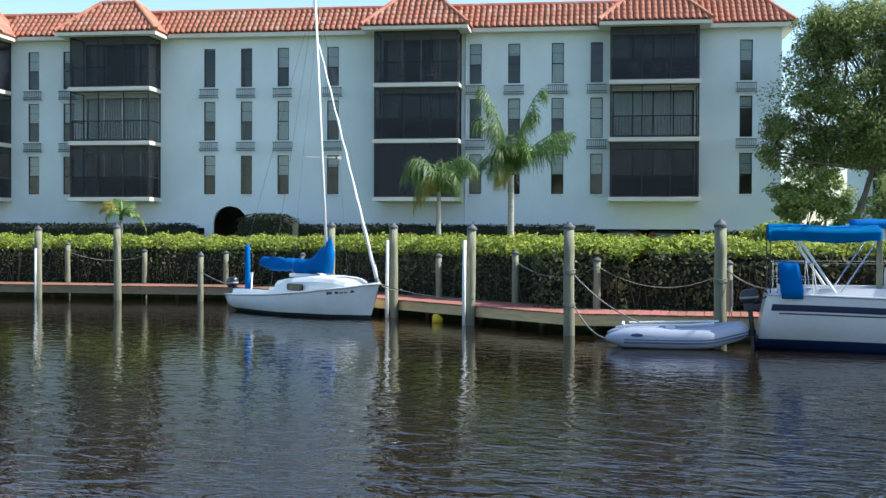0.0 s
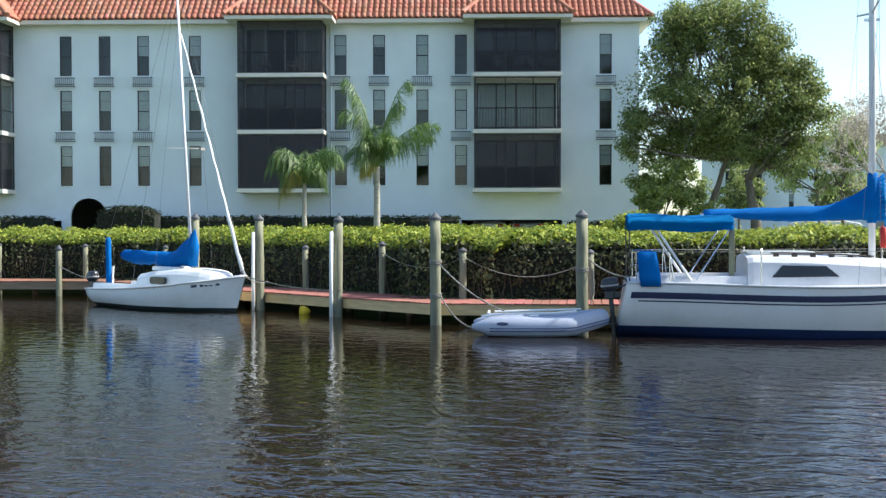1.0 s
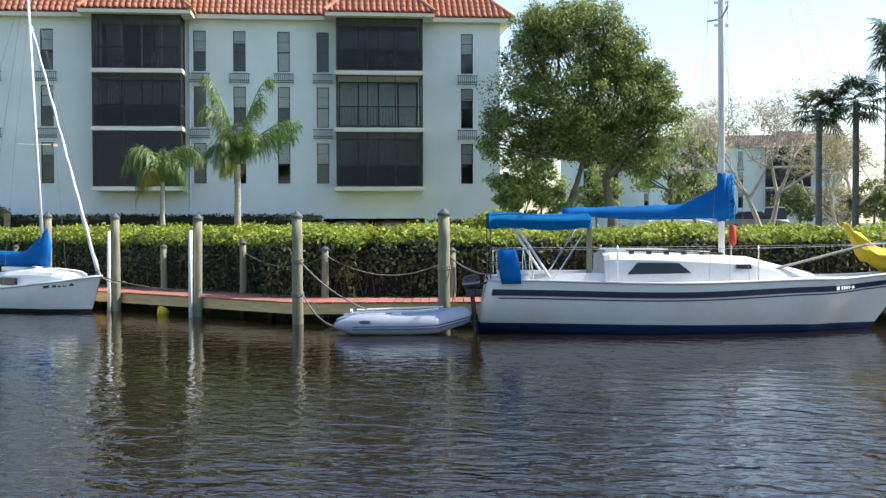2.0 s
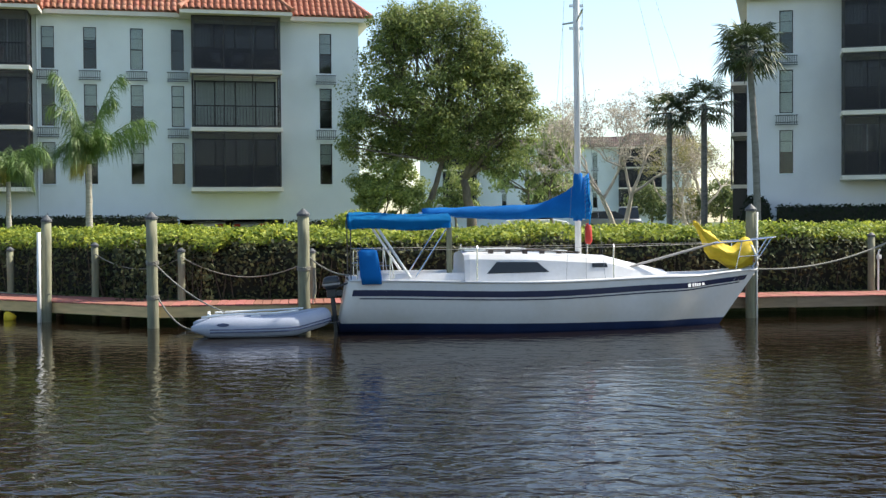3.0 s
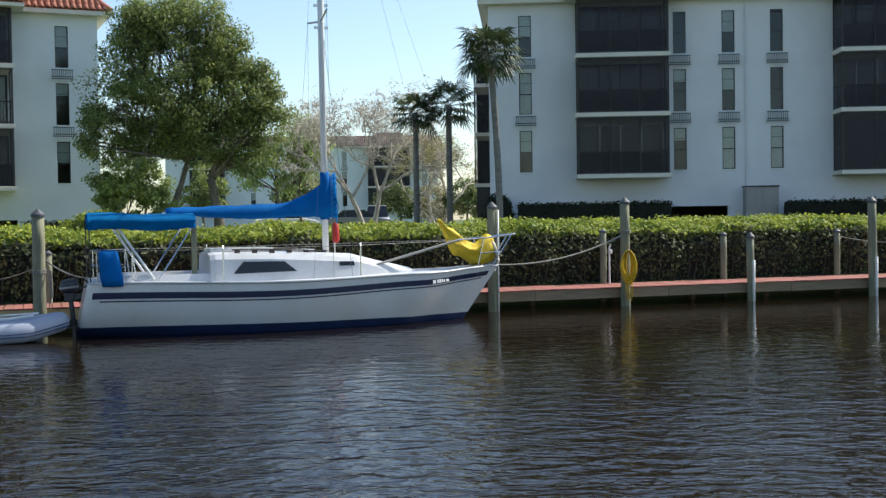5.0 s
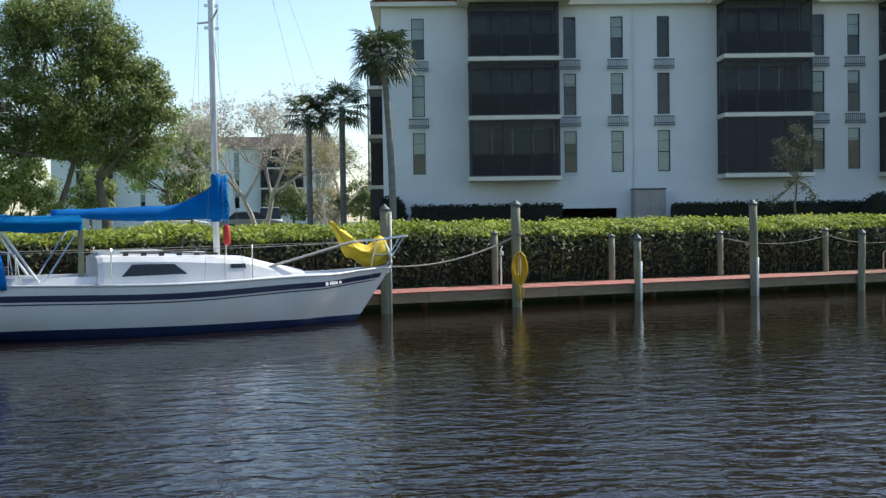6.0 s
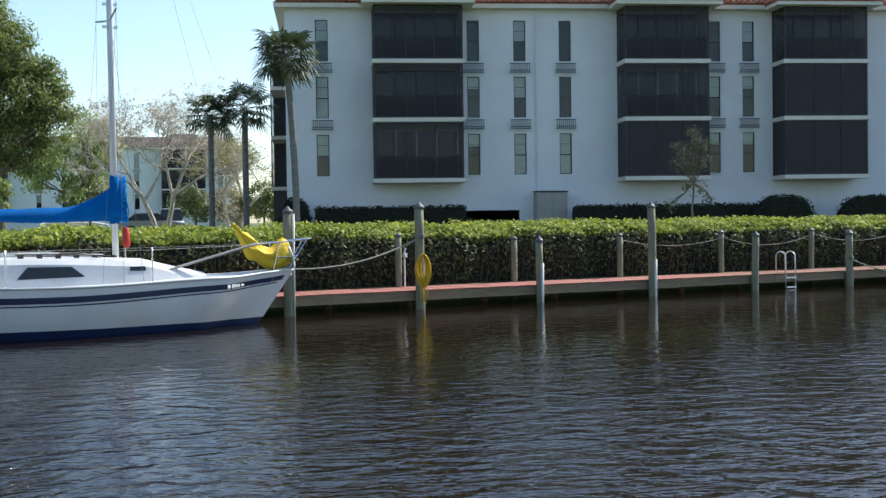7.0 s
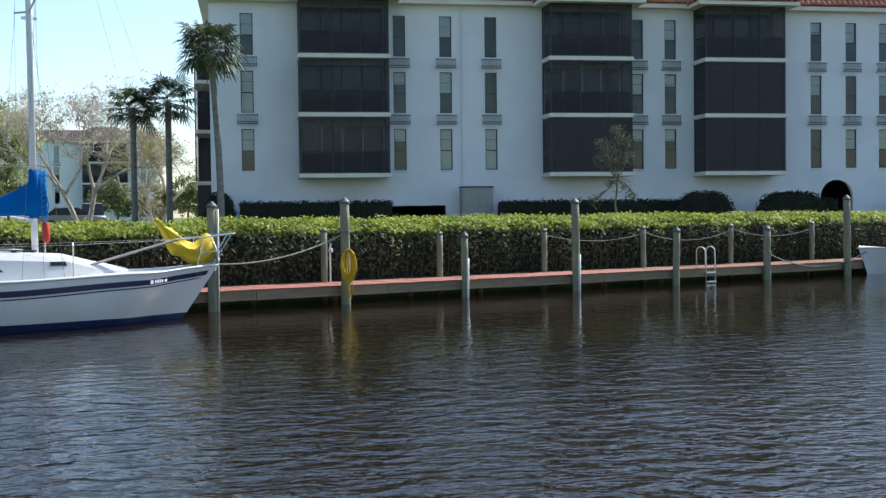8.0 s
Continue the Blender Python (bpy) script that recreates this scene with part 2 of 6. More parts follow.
TREE_LEAF = material("tree_leaf", (0.15, 0.19, 0.06), 0.55, vary=0.25, scale=0.5, fine=5, bump=0, island=0.5, color2=(0.28, 0.325, 0.10), trans=0.5)
PALE_LEAF = material("pale_leaf", (0.21, 0.25, 0.09), 0.6, vary=0.25, scale=0.6, fine=5, bump=0, island=0.4, trans=0.35)
BUSH_LEAF = material("bush_leaf", (0.36, 0.42, 0.11), 0.6, vary=0.25, scale=0.6, fine=5, bump=0, island=0.4, trans=0.4)
WEEPING_LEAF = material("weeping_leaf", (0.40, 0.48, 0.19), 0.6, vary=0.2, scale=0.6, fine=5, bump=0, island=0.3, trans=0.6)
DRY_GREEN_LEAF = material("yellowing_leaf", (0.44, 0.40, 0.17), 0.6, vary=0.25, scale=0.6, fine=5, bump=0, island=0.4, trans=0.4)
DRY_LEAF = material("dry_leaf", (0.60, 0.53, 0.44), 0.7, vary=0.25, scale=0.6, fine=5, bump=0, island=0.3, trans=0.45)
YOUNG_LEAF = material("young_leaf", (0.10, 0.115, 0.07), 0.7, vary=0.2, scale=1, fine=6, bump=0, island=0.3, trans=0.3)
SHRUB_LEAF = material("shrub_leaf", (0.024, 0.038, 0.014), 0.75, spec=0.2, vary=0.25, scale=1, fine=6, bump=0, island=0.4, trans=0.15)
GREY_METAL = material("grey_paint", (0.33, 0.31, 0.29), 0.6, vary=0.08, bump=0.1)
CAR_WHITE = material("car_paint_white", (0.7, 0.71, 0.72), 0.2, vary=0.02, bump=0)
CAR_GREY = material("car_paint_grey", (0.22, 0.24, 0.27), 0.2, vary=0.02, bump=0)
CAR_GLASS = material("car_glass", (0.02, 0.025, 0.03), 0.05, vary=0.02, bump=0)
RUBBER = material("rubber", (0.02, 0.02, 0.02), 0.8, vary=0.1, bump=0.1)
ASPHALT = material("asphalt", (0.06, 0.06, 0.06), 0.9, vary=0.15, bump=0.3)
INK = material("dark_lettering", (0.04, 0.045, 0.06), 0.6, vary=0.05, bump=0)
INK_WHITE = material("pale_lettering", (0.7, 0.7, 0.72), 0.6, vary=0.05, bump=0)


# ---- mesh helpers ----
def part(name, bm, mat, parent=None, label="", smooth=False, at=None):
    """Links a bmesh as one mesh object."""
    me = bpy.data.meshes.new(name)
    bm.normal_update()
    bm.to_mesh(me)
    bm.free()
    return from_mesh(name, me, mat, parent, label, smooth, at)


def from_mesh(name, me, mat, parent=None, label="", smooth=False, at=None):
    if mat and not me.materials:
        me.materials.append(mat)
    if smooth and me.polygons:
        me.polygons.foreach_set("use_smooth", [True] * len(me.polygons))
    ob = new(name, me)
    if parent:
        ob.parent = parent
    if at is not None:
        ob.matrix_basis = at
    if label:
        ob["label"] = label
    return ob


def thing(name, m, label, category, group="", kind=""):
    ob = new(name)
    ob.empty_display_size = 0.2
    ob.matrix_basis = m
    return tagged(ob, label, category, group, kind)


def fast_mesh(name, verts, faces):
    """A mesh from numpy arrays: verts (n, 3), faces (m, 3 or 4)."""
    me = bpy.data.meshes.new(name)
    verts, faces = np.asarray(verts, np.float32), np.asarray(faces, np.int32)
    k = faces.shape[1]
    me.vertices.add(len(verts))
    me.vertices.foreach_set("co", verts.ravel())
    me.loops.add(faces.size)
    me.loops.foreach_set("vertex_index", faces.ravel())
    me.polygons.add(len(faces))
    me.polygons.foreach_set("loop_start", np.arange(0, faces.size, k, dtype=np.int32))
    me.update(calc_edges=True)
    return me


def box(bm, lo, hi, bevel=0.0, m=None):
    vs = [bm.verts.new((x, y, z)) for z in (lo[2], hi[2]) for y in (lo[1], hi[1]) for x in (lo[0], hi[0])]
    fs = [bm.faces.new([vs[i] for i in q]) for q in ((0, 2, 3, 1), (4, 5, 7, 6), (0, 1, 5, 4), (2, 6, 7, 3), (1, 3, 7, 5), (0, 4, 6, 2))]
    if m is not None:
        bmesh.ops.transform(bm, matrix=m, verts=vs)
    if bevel:
        es = list({e for f in fs for e in f.edges})
        bmesh.ops.bevel(bm, geom=es, offset=bevel, segments=2, affect="EDGES", profile=0.6)
    return bm


def tube(bm, pts, r, seg=8, caps=True, squash=1.0):
    """A round bar along points; r is a number or one per point."""
    pts = [Vector(p) for p in pts]
    rs = r if isinstance(r, (list, tuple)) else [r] * len(pts)
    rings, last = [], None
    for i, p in enumerate(pts):
        a, b = pts[max(i - 1, 0)], pts[min(i + 1, len(pts) - 1)]
        d = (b - a).normalized()
        if last is None:
            up = Vector((0, 0, 1)) if abs(d.z) < 0.9 else Vector((1, 0, 0))
            side = d.cross(up).normalized()
        else:
            side = (last - d * last.dot(d)).normalized()
        last = side
        up = side.cross(d)
        rings.append([bm.verts.new(p + (side * math.cos(2 * math.pi * k / seg) + up * math.sin(2 * math.pi * k / seg) * squash) * rs[i]) for k in range(seg)])
    for a, b in zip(rings, rings[1:]):
        for k in range(seg):
            bm.faces.new((a[k], a[(k + 1) % seg], b[(k + 1) % seg], b[k]))
    if caps:
        bm.faces.new(rings[0][::-1])
        bm.faces.new(rings[-1])
    return bm


def sag(a, b, drop, n=14):
    a, b = Vector(a), Vector(b)
    return [a.lerp(b, i / n) - Vector((0, 0, drop * 4 * (i / n) * (1 - i / n))) for i in range(n + 1)]


def loft(bm, rings, closed=False, cap0=True, cap1=True):
    vs = [[bm.verts.new(p) for p in ring] for ring in rings]
    for a, b in zip(vs, vs[1:]):
        n = len(a)
        for k in range(n if closed else n - 1):
            bm.faces.new((a[k], a[(k + 1) % n], b[(k + 1) % n], b[k]))
    if cap0:
        bm.faces.new(vs[0][::-1])
    if cap1:
        bm.faces.new(vs[-1])
    return bm


def leaves(name, centres, normals, size, seed=1, ratio=0.5, droop=0.0, spread=0.8):
    """Many small folded leaves: one diamond each, at the centres, facing about along the normals."""
    rng = np.random.default_rng(seed)
    n = len(centres)
    nor = normals + rng.normal(0, spread, (n, 3))
    nor /= np.linalg.norm(nor, axis=1)[:, None] + 1e-9
    d = rng.normal(0, 1, (n, 3))
    d[:, 2] -= droop
    d -= nor * np.sum(d * nor, 1)[:, None]
    d /= np.linalg.norm(d, axis=1)[:, None] + 1e-9
    s = np.cross(nor, d)
    L = (size * rng.uniform(0.6, 1.35, n))[:, None]
    W = L * ratio
    base, tip = centres - d * L * 0.5, centres + d * L * 0.5
    left, right = centres + s * W * 0.5 - nor * W * 0.12, centres - s * W * 0.5 - nor * W * 0.12
    v = np.stack([base, left, tip, right], 1).reshape(-1, 3)
    f = np.arange(4 * n).reshape(n, 4)
    return fast_mesh(name, v, f)


# ---- water, ground, bank ----
LINE = [Vector((-40.0, 42.8)), Vector((-6.0, 36.0)), Vector((2.68, 24.75)), Vector((60.0, 11.28))]
DECK_Z = 0.455


def offset_line(off, far=0.0):
    """The dock's front line moved off metres away from the water; far stretches both ends."""
    pts = [p.copy() for p in LINE]
    if far:
        pts[0] += (pts[0] - pts[1]).normalized() * far
        pts[-1] += (pts[-1] - pts[-2]).normalized() * far
    out = []
    for i, p in enumerate(pts):
        ns = []
        for a, b in ((i - 1, i), (i, i + 1)):
            if a >= 0 and b < len(pts):
                d = (pts[b] - pts[a]).normalized()
                ns.append(Vector((-d.y, d.x)))
        n = (ns[0] + ns[-1]).normalized()
        out.append(p + n * off / n.dot(ns[0]))
    return out


def on_line(seg, u, off):
    """A point on a segment of the dock's line, u metres along it and off metres back."""
    a, b = LINE[seg], LINE[seg + 1]
    d = (b - a).normalized()
    return a + d * u + Vector((-d.y, d.x)) * off, d


bm = bmesh.new()
vs = [bm.verts.new(p) for p in ((-2500, -2500, 0), (2500, -2500, 0), (2500, 2500, 0), (-2500, 2500, 0))]
bm.faces.new(vs)
tagged(part("water", bm, WATER), "dark brown canal water with small wind ripples", "water", kind="structure")

GROUND_Z = 1.42
bm = bmesh.new()
rows = []
for off, z in ((1.62, -1.2), (1.62, 0.32), (2.3, 0.75), (4.2, GROUND_Z), (9.0, GROUND_Z)):
    rows.append([bm.verts.new((p.x, p.y, z)) for p in offset_line(off, 900)])
back = offset_line(9.0, 900)
rows.append([bm.verts.new((p.x * 2.0, 2400 + 0.0 * p.y, GROUND_Z)) for p in back])
for a, b in zip(rows, rows[1:]):
    for k in range(3):
        bm.faces.new((a[k], a[k + 1], b[k + 1], b[k]))
vs = [bm.verts.new(p) for p in ((-1000, -16, -1.2), (1000, -16, -1.2), (1000, -16, GROUND_Z), (-1000, -16, GROUND_Z), (1000, -2400, GROUND_Z), (-1000, -2400, GROUND_Z))]
bm.faces.new((vs[0], vs[3], vs[2], vs[1]))
bm.faces.new((vs[3], vs[5], vs[4], vs[2]))
tagged(part("ground", bm, GRASS), "grassy canal bank and lawn round the apartment houses", "ground", kind="structure")


# ---- apartment buildings ----
def wall_with_holes(bm, s0, s1, z0, z1, holes, thick=0.2):
    xs = sorted({s0, s1, *[h[0] for h in holes], *[h[1] for h in holes]})
    zs = sorted({z0, z1, *[h[2] for h in holes], *[h[3] for h in holes]})
    solid = {}
    for i in range(len(xs) - 1):
        for j in range(len(zs) - 1):
            cx, cz = (xs[i] + xs[i + 1]) / 2, (zs[j] + zs[j + 1]) / 2
            solid[i, j] = not any(h[0] < cx < h[1] and h[2] < cz < h[3] for h in holes)
    cache = {}

    def v(i, j, k):
        if (i, j, k) not in cache:
            cache[i, j, k] = bm.verts.new((xs[i], thick * k, zs[j]))
        return cache[i, j, k]

    for (i, j), full in solid.items():
        if not full:
            continue
        bm.faces.new((v(i, j, 0), v(i + 1, j, 0), v(i + 1, j + 1, 0), v(i, j + 1, 0)))
        bm.faces.new((v(i, j, 1), v(i, j + 1, 1), v(i + 1, j + 1, 1), v(i + 1, j, 1)))
        for di, dj, a, b in ((-1, 0, (i, j + 1), (i, j)), (1, 0, (i + 1, j), (i + 1, j + 1)), (0, -1, (i, j), (i + 1, j)), (0, 1, (i + 1, j + 1), (i, j + 1))):
            if not solid.get((i + di, j + dj), False):
                bm.faces.new((v(*a, 0), v(*b, 0), v(*b, 1), v(*a, 1)))
    return bm


def base_tile():
    """One barrel tile: verts and quads, x across, y up the slope, z out of it."""
    v, q = [], []
    for y, r, lift in ((0.0, 0.130, 0.020), (0.0, 0.115, 0.018), (0.45, 0.122, 0.006)):
        for k in range(6):
            a = math.pi * k / 5
            v.append((math.cos(a) * r, y if r > 0.12 or y else 0.0, math.sin(a) * r * 0.85 + lift))
    v = [(x, y, z) for x, y, z in v]
    for k in range(5):
        q.append((k, k + 1, 6 + k + 1, 6 + k))
        q.append((k + 1, k, 12 + k, 12 + k + 1))
    return np.array(v), np.array(q)


TILE_V, TILE_Q = base_tile()
_me = fast_mesh("roof_tile", TILE_V, TILE_Q)
_me.materials.append(TILE)
TILE_MESH = _me


def tile_places(origin, along, up, span, length, pitch=0.29, course=0.37):
    """Poses of the tiles of one slope; span(v) gives the ends of the course at v metres up."""
    along, up = Vector(along).normalized(), Vector(up).normalized()
    out = along.cross(up).normalized()
    rng = random.Random(len(str(origin)) + int(length * 100))
    res = []
    v = 0.0
    while v < length - 0.05:
        a, b = span(v + course * 0.4)
        k0, k1 = math.ceil((a + 0.1) / pitch), math.floor((b - 0.1) / pitch)
        for k in range(k0, k1 + 1):
            p = Vector(origin) + along * (k * pitch) + up * (v + rng.uniform(-0.012, 0.012)) + out * rng.uniform(0, 0.008)
            m = Matrix((along, up, out)).transposed().to_4x4()
            m.translation = p
            res.append(m @ Matrix.Rotation(rng.uniform(-0.02, 0.02), 4, "Z"))
        v += course
    return res


def tile_roof(name, parent, places, pieces, tile):
    """The tiles of a roof: joined, but the first so many as pieces of their own."""
    rest = places[pieces:]
    ob = None
    if rest:
        vv = np.concatenate([TILE_V @ np.array(m.to_3x3()).T + np.array(m.translation) for m in rest])
        qq = np.concatenate([TILE_Q + 18 * i for i in range(len(rest))])
        me = fast_mesh(name, vv, qq)
        ob = from_mesh(name, me, tile, parent, "sun-bleached red barrel roof tiles")
        ob["kind"] = "stuff"
    for m in places[:pieces]:
        t = new("roof_tile", TILE_MESH)
        t.parent = parent
        t.matrix_basis = m
    return ob


WIN_W, ROWS_Z = 0.60, ((2.68, 4.66), (5.44, 7.42), (8.16, 10.13))
SLABS = ((2.28, 2.48), (5.12, 5.32), (7.86, 8.06))
BAY_TOP, PROUD = 10.62, 1.6


def window_meshes():
    """Shared meshes of the tall narrow sash window, its grille and sill."""
    fr = bmesh.new()
    w, h, t = WIN_W, 1.98, 0.035
    for lo, hi in (((0, 0.05, 0), (t, 0.12, h)), ((w - t, 0.05, 0), (w, 0.12, h)), ((t, 0.05, 0), (w - t, 0.12, t)), ((t, 0.05, h - t), (w - t, 0.12, h)),
                   ((t, 0.06, h * 0.47), (w - t, 0.11, h * 0.47 + 0.045)), ((t, 0.085, h * 0.74), (w - t, 0.10, h * 0.74 + 0.018))):
        box(fr, lo, hi)
    me_f = bpy.data.meshes.new("window_frame")
    fr.to_mesh(me_f)
    me_f.materials.append(BRONZE)
    pn = bmesh.new()
    box(pn, (t, 0.088, t), (w - t, 0.094, h - t))
    me_p = bpy.data.meshes.new("pane")
    pn.to_mesh(me_p)
    me_p.materials.append(GLASS)
    gr = bmesh.new()
    gw = 0.96
    x0 = (w - gw) / 2
    for z in (0.0, 0.10, 0.42):
        box(gr, (x0 - 0.02, -0.205, z), (x0 + gw + 0.02, -0.165, z + 0.04))
    for side in (x0, x0 + gw - 0.03):
        box(gr, (side, -0.17, 0.0), (side + 0.03, 0.0, 0.03))
        box(gr, (side, -0.17, 0.42), (side + 0.03, 0.0, 0.45))
    for k in range(10):
        x = x0 + 0.03 + k * (gw - 0.07) / 9
        box(gr, (x, -0.195, 0.03), (x + 0.022, -0.173, 0.42))
    me_g = bpy.data.meshes.new("window_grille")
    gr.to_mesh(me_g)
    me_g.materials.append(IRON)
    si = bmesh.new()
    box(si, (-0.05, -0.06, -0.07), (w + 0.05, 0.05, -0.003), 0.01)
    me_s = bpy.data.meshes.new("sill")
    si.to_mesh(me_s)
    me_s.materials.append(STUCCO)
    return me_f, me_p, me_g, me_s


ME_FRAME, ME_PANE, ME_GRILLE, ME_SILL = window_meshes()


def blind_mesh(drop):
    bm = bmesh.new()
    n = max(3, int(drop / 0.06))
    for k in range(n):
        z = 1.95 - drop * (k + 1) / n
        box(bm, (0.04, 0.13, z), (WIN_W - 0.04, 0.145, z + drop / n * 0.92))
    me = bpy.data.meshes.new("blind")
    bm.to_mesh(me)
    me.materials.append(BLIND)
    return me


BLINDS = [blind_mesh(d) for d in (0.55, 1.0, 1.9)]


def add_window(house, s, z, kind, rng):
    w = from_mesh("window", ME_FRAME, None, house, "dark bronze-framed narrow sash window", at=pose(s, 0, z))
    from_mesh("pane", ME_PANE, None, w)
    from_mesh("sill", ME_SILL, None, w)
    if kind:
        from_mesh("blind", BLINDS[kind - 1], None, w, "pale blind drawn part of the way down")


def add_bay(house, s0, s1, rng, styles):
    """Three storeys of screened balconies, from the lowest up; styles: d dense screen, n dim, w pale drapes, p pale door panels."""
    y0 = -PROUD
    for i, (za, zb) in enumerate(SLABS):
        top = SLABS[i + 1][0] if i < 2 else BAY_TOP
        style = styles[i]
        bm = bmesh.new()
        box(bm, (s0 - 0.07, y0 - 0.07, za), (s1 + 0.07, -0.002, zb), 0.02)
        bal = part("balcony", bm, TRIM, house, "screened balcony with a pale slab edge and dark frame")
        fr = bmesh.new()
        posts = [s0, s0 + (s1 - s0) * 0.36, s0 + (s1 - s0) * 0.68, s1]
        for k, x in enumerate(posts):
            wdt = 0.075 if k in (0, 3) else 0.04
            xa = x if k == 0 else x - wdt if k == 3 else x - wdt / 2
            box(fr, (xa, y0, zb), (xa + wdt, y0 + 0.06, top))
        for k, x in enumerate((s0, s1 - 0.05)):
            box(fr, (x, -0.06, zb), (x + 0.05, -0.004, top))
            for z in (zb + 0.002, zb + 1.0, top - 0.07):
                box(fr, (x, y0 + 0.06, z), (x + 0.05, -0.06, z + 0.05))
        for z in (zb + 0.002, top - 0.08):
            box(fr, (s0 + 0.075, y0 + 0.005, z), (s1 - 0.075, y0 + 0.055, z + 0.06))
        part("screen_frame", fr, BRONZE, bal)
        for lo, hi in (((s0 + 0.06, y0 + 0.028, zb + 0.03), (s1 - 0.06, y0 + 0.03, top - 0.03)), ((s0 + 0.024, y0 + 0.05, zb + 0.03), (s0 + 0.026, -0.03, top - 0.03)), ((s1 - 0.026, y0 + 0.05, zb + 0.03), (s1 - 0.024, -0.03, top - 0.03))):
            sc = bmesh.new()
            box(sc, lo, hi)
            part("insect_screen", sc, SUN_SCREEN if style == "d" else OPEN_SCREEN if style == "w" else SCREEN, bal, "dark insect screen")
        rl = bmesh.new()
        box(rl, (s0 + 0.08, y0 + 0.12, zb + 1.0), (s1 - 0.08, y0 + 0.17, zb + 1.05))
        box(rl, (s0 + 0.08, y0 + 0.12, zb + 0.08), (s1 - 0.08, y0 + 0.16, zb + 0.12))
        n = int((s1 - s0 - 0.2) / 0.15)
        for k in range(n + 1):
            x = s0 + 0.1 + k * (s1 - s0 - 0.2) / n
            box(rl, (x - 0.009, y0 + 0.132, zb + 0.12), (x + 0.009, y0 + 0.15, zb + 1.0))
        part("railing", rl, BRONZE, bal)
        dr = bmesh.new()
        a, b = s0 + 0.12, s1 - 0.12
        for k in range(5):
            x = a + (b - a) * k / 4
            box(dr, (x - 0.03, 0.05, zb), (x + 0.03, 0.11, zb + 2.4))
        for z in (zb, zb + 2.35):
            box(dr, (a, 0.052, z), (b, 0.108, z + 0.05))
        d = part("sliding_door", dr, BRONZE if rng.random() < 0.6 else ALU, bal)
        w = b - a
        spans = {"d": (), "n": ((0.0, 0.2, CURTAIN),) if rng.random() < 0.5 else ((0.52, 0.73, CURTAIN),), "w": ((0.02, 0.98, BLIND),),
                 "p": ((0.06, 0.27, BLIND), (0.66, 0.96, BLIND))}[style]
        for f0, f1, cloth in spans:
            lo_, hi_ = a + w * f0, a + w * f1
            n = max(4, int((hi_ - lo_) / 0.07))
            pts = [(lo_ + (hi_ - lo_) * k / n, 0.19 + (0.035 if k % 2 else 0.0)) for k in range(n + 1)]
            cu = bmesh.new()
            loft(cu, [[(x, y, zb + 0.03) for x, y in pts], [(x, y, zb + 2.34) for x, y in pts]], cap0=False, cap1=False)
            part("curtain", cu, cloth, bal)
        if style in "n":  # a finer mesh behind the railing
            km = bmesh.new()
            box(km, (s0 + 0.08, y0 + 0.10, zb + 0.03), (s1 - 0.08, y0 + 0.102, zb + 1.02))
            part("lower_screen", km, SCREEN, bal)
        gp = bmesh.new()
        box(gp, (a, 0.075, zb + 0.05), (b, 0.083, zb + 2.35))
        part("glass", gp, GLASS if style in "wp" else DOOR_GLASS, bal)
    ce = bmesh.new()
    box(ce, (s0 - 0.1, y0 - 0.1, BAY_TOP), (s1 + 0.1, -0.002, BAY_TOP + 0.12))
    part("balcony_lintel", ce, TRIM, house)


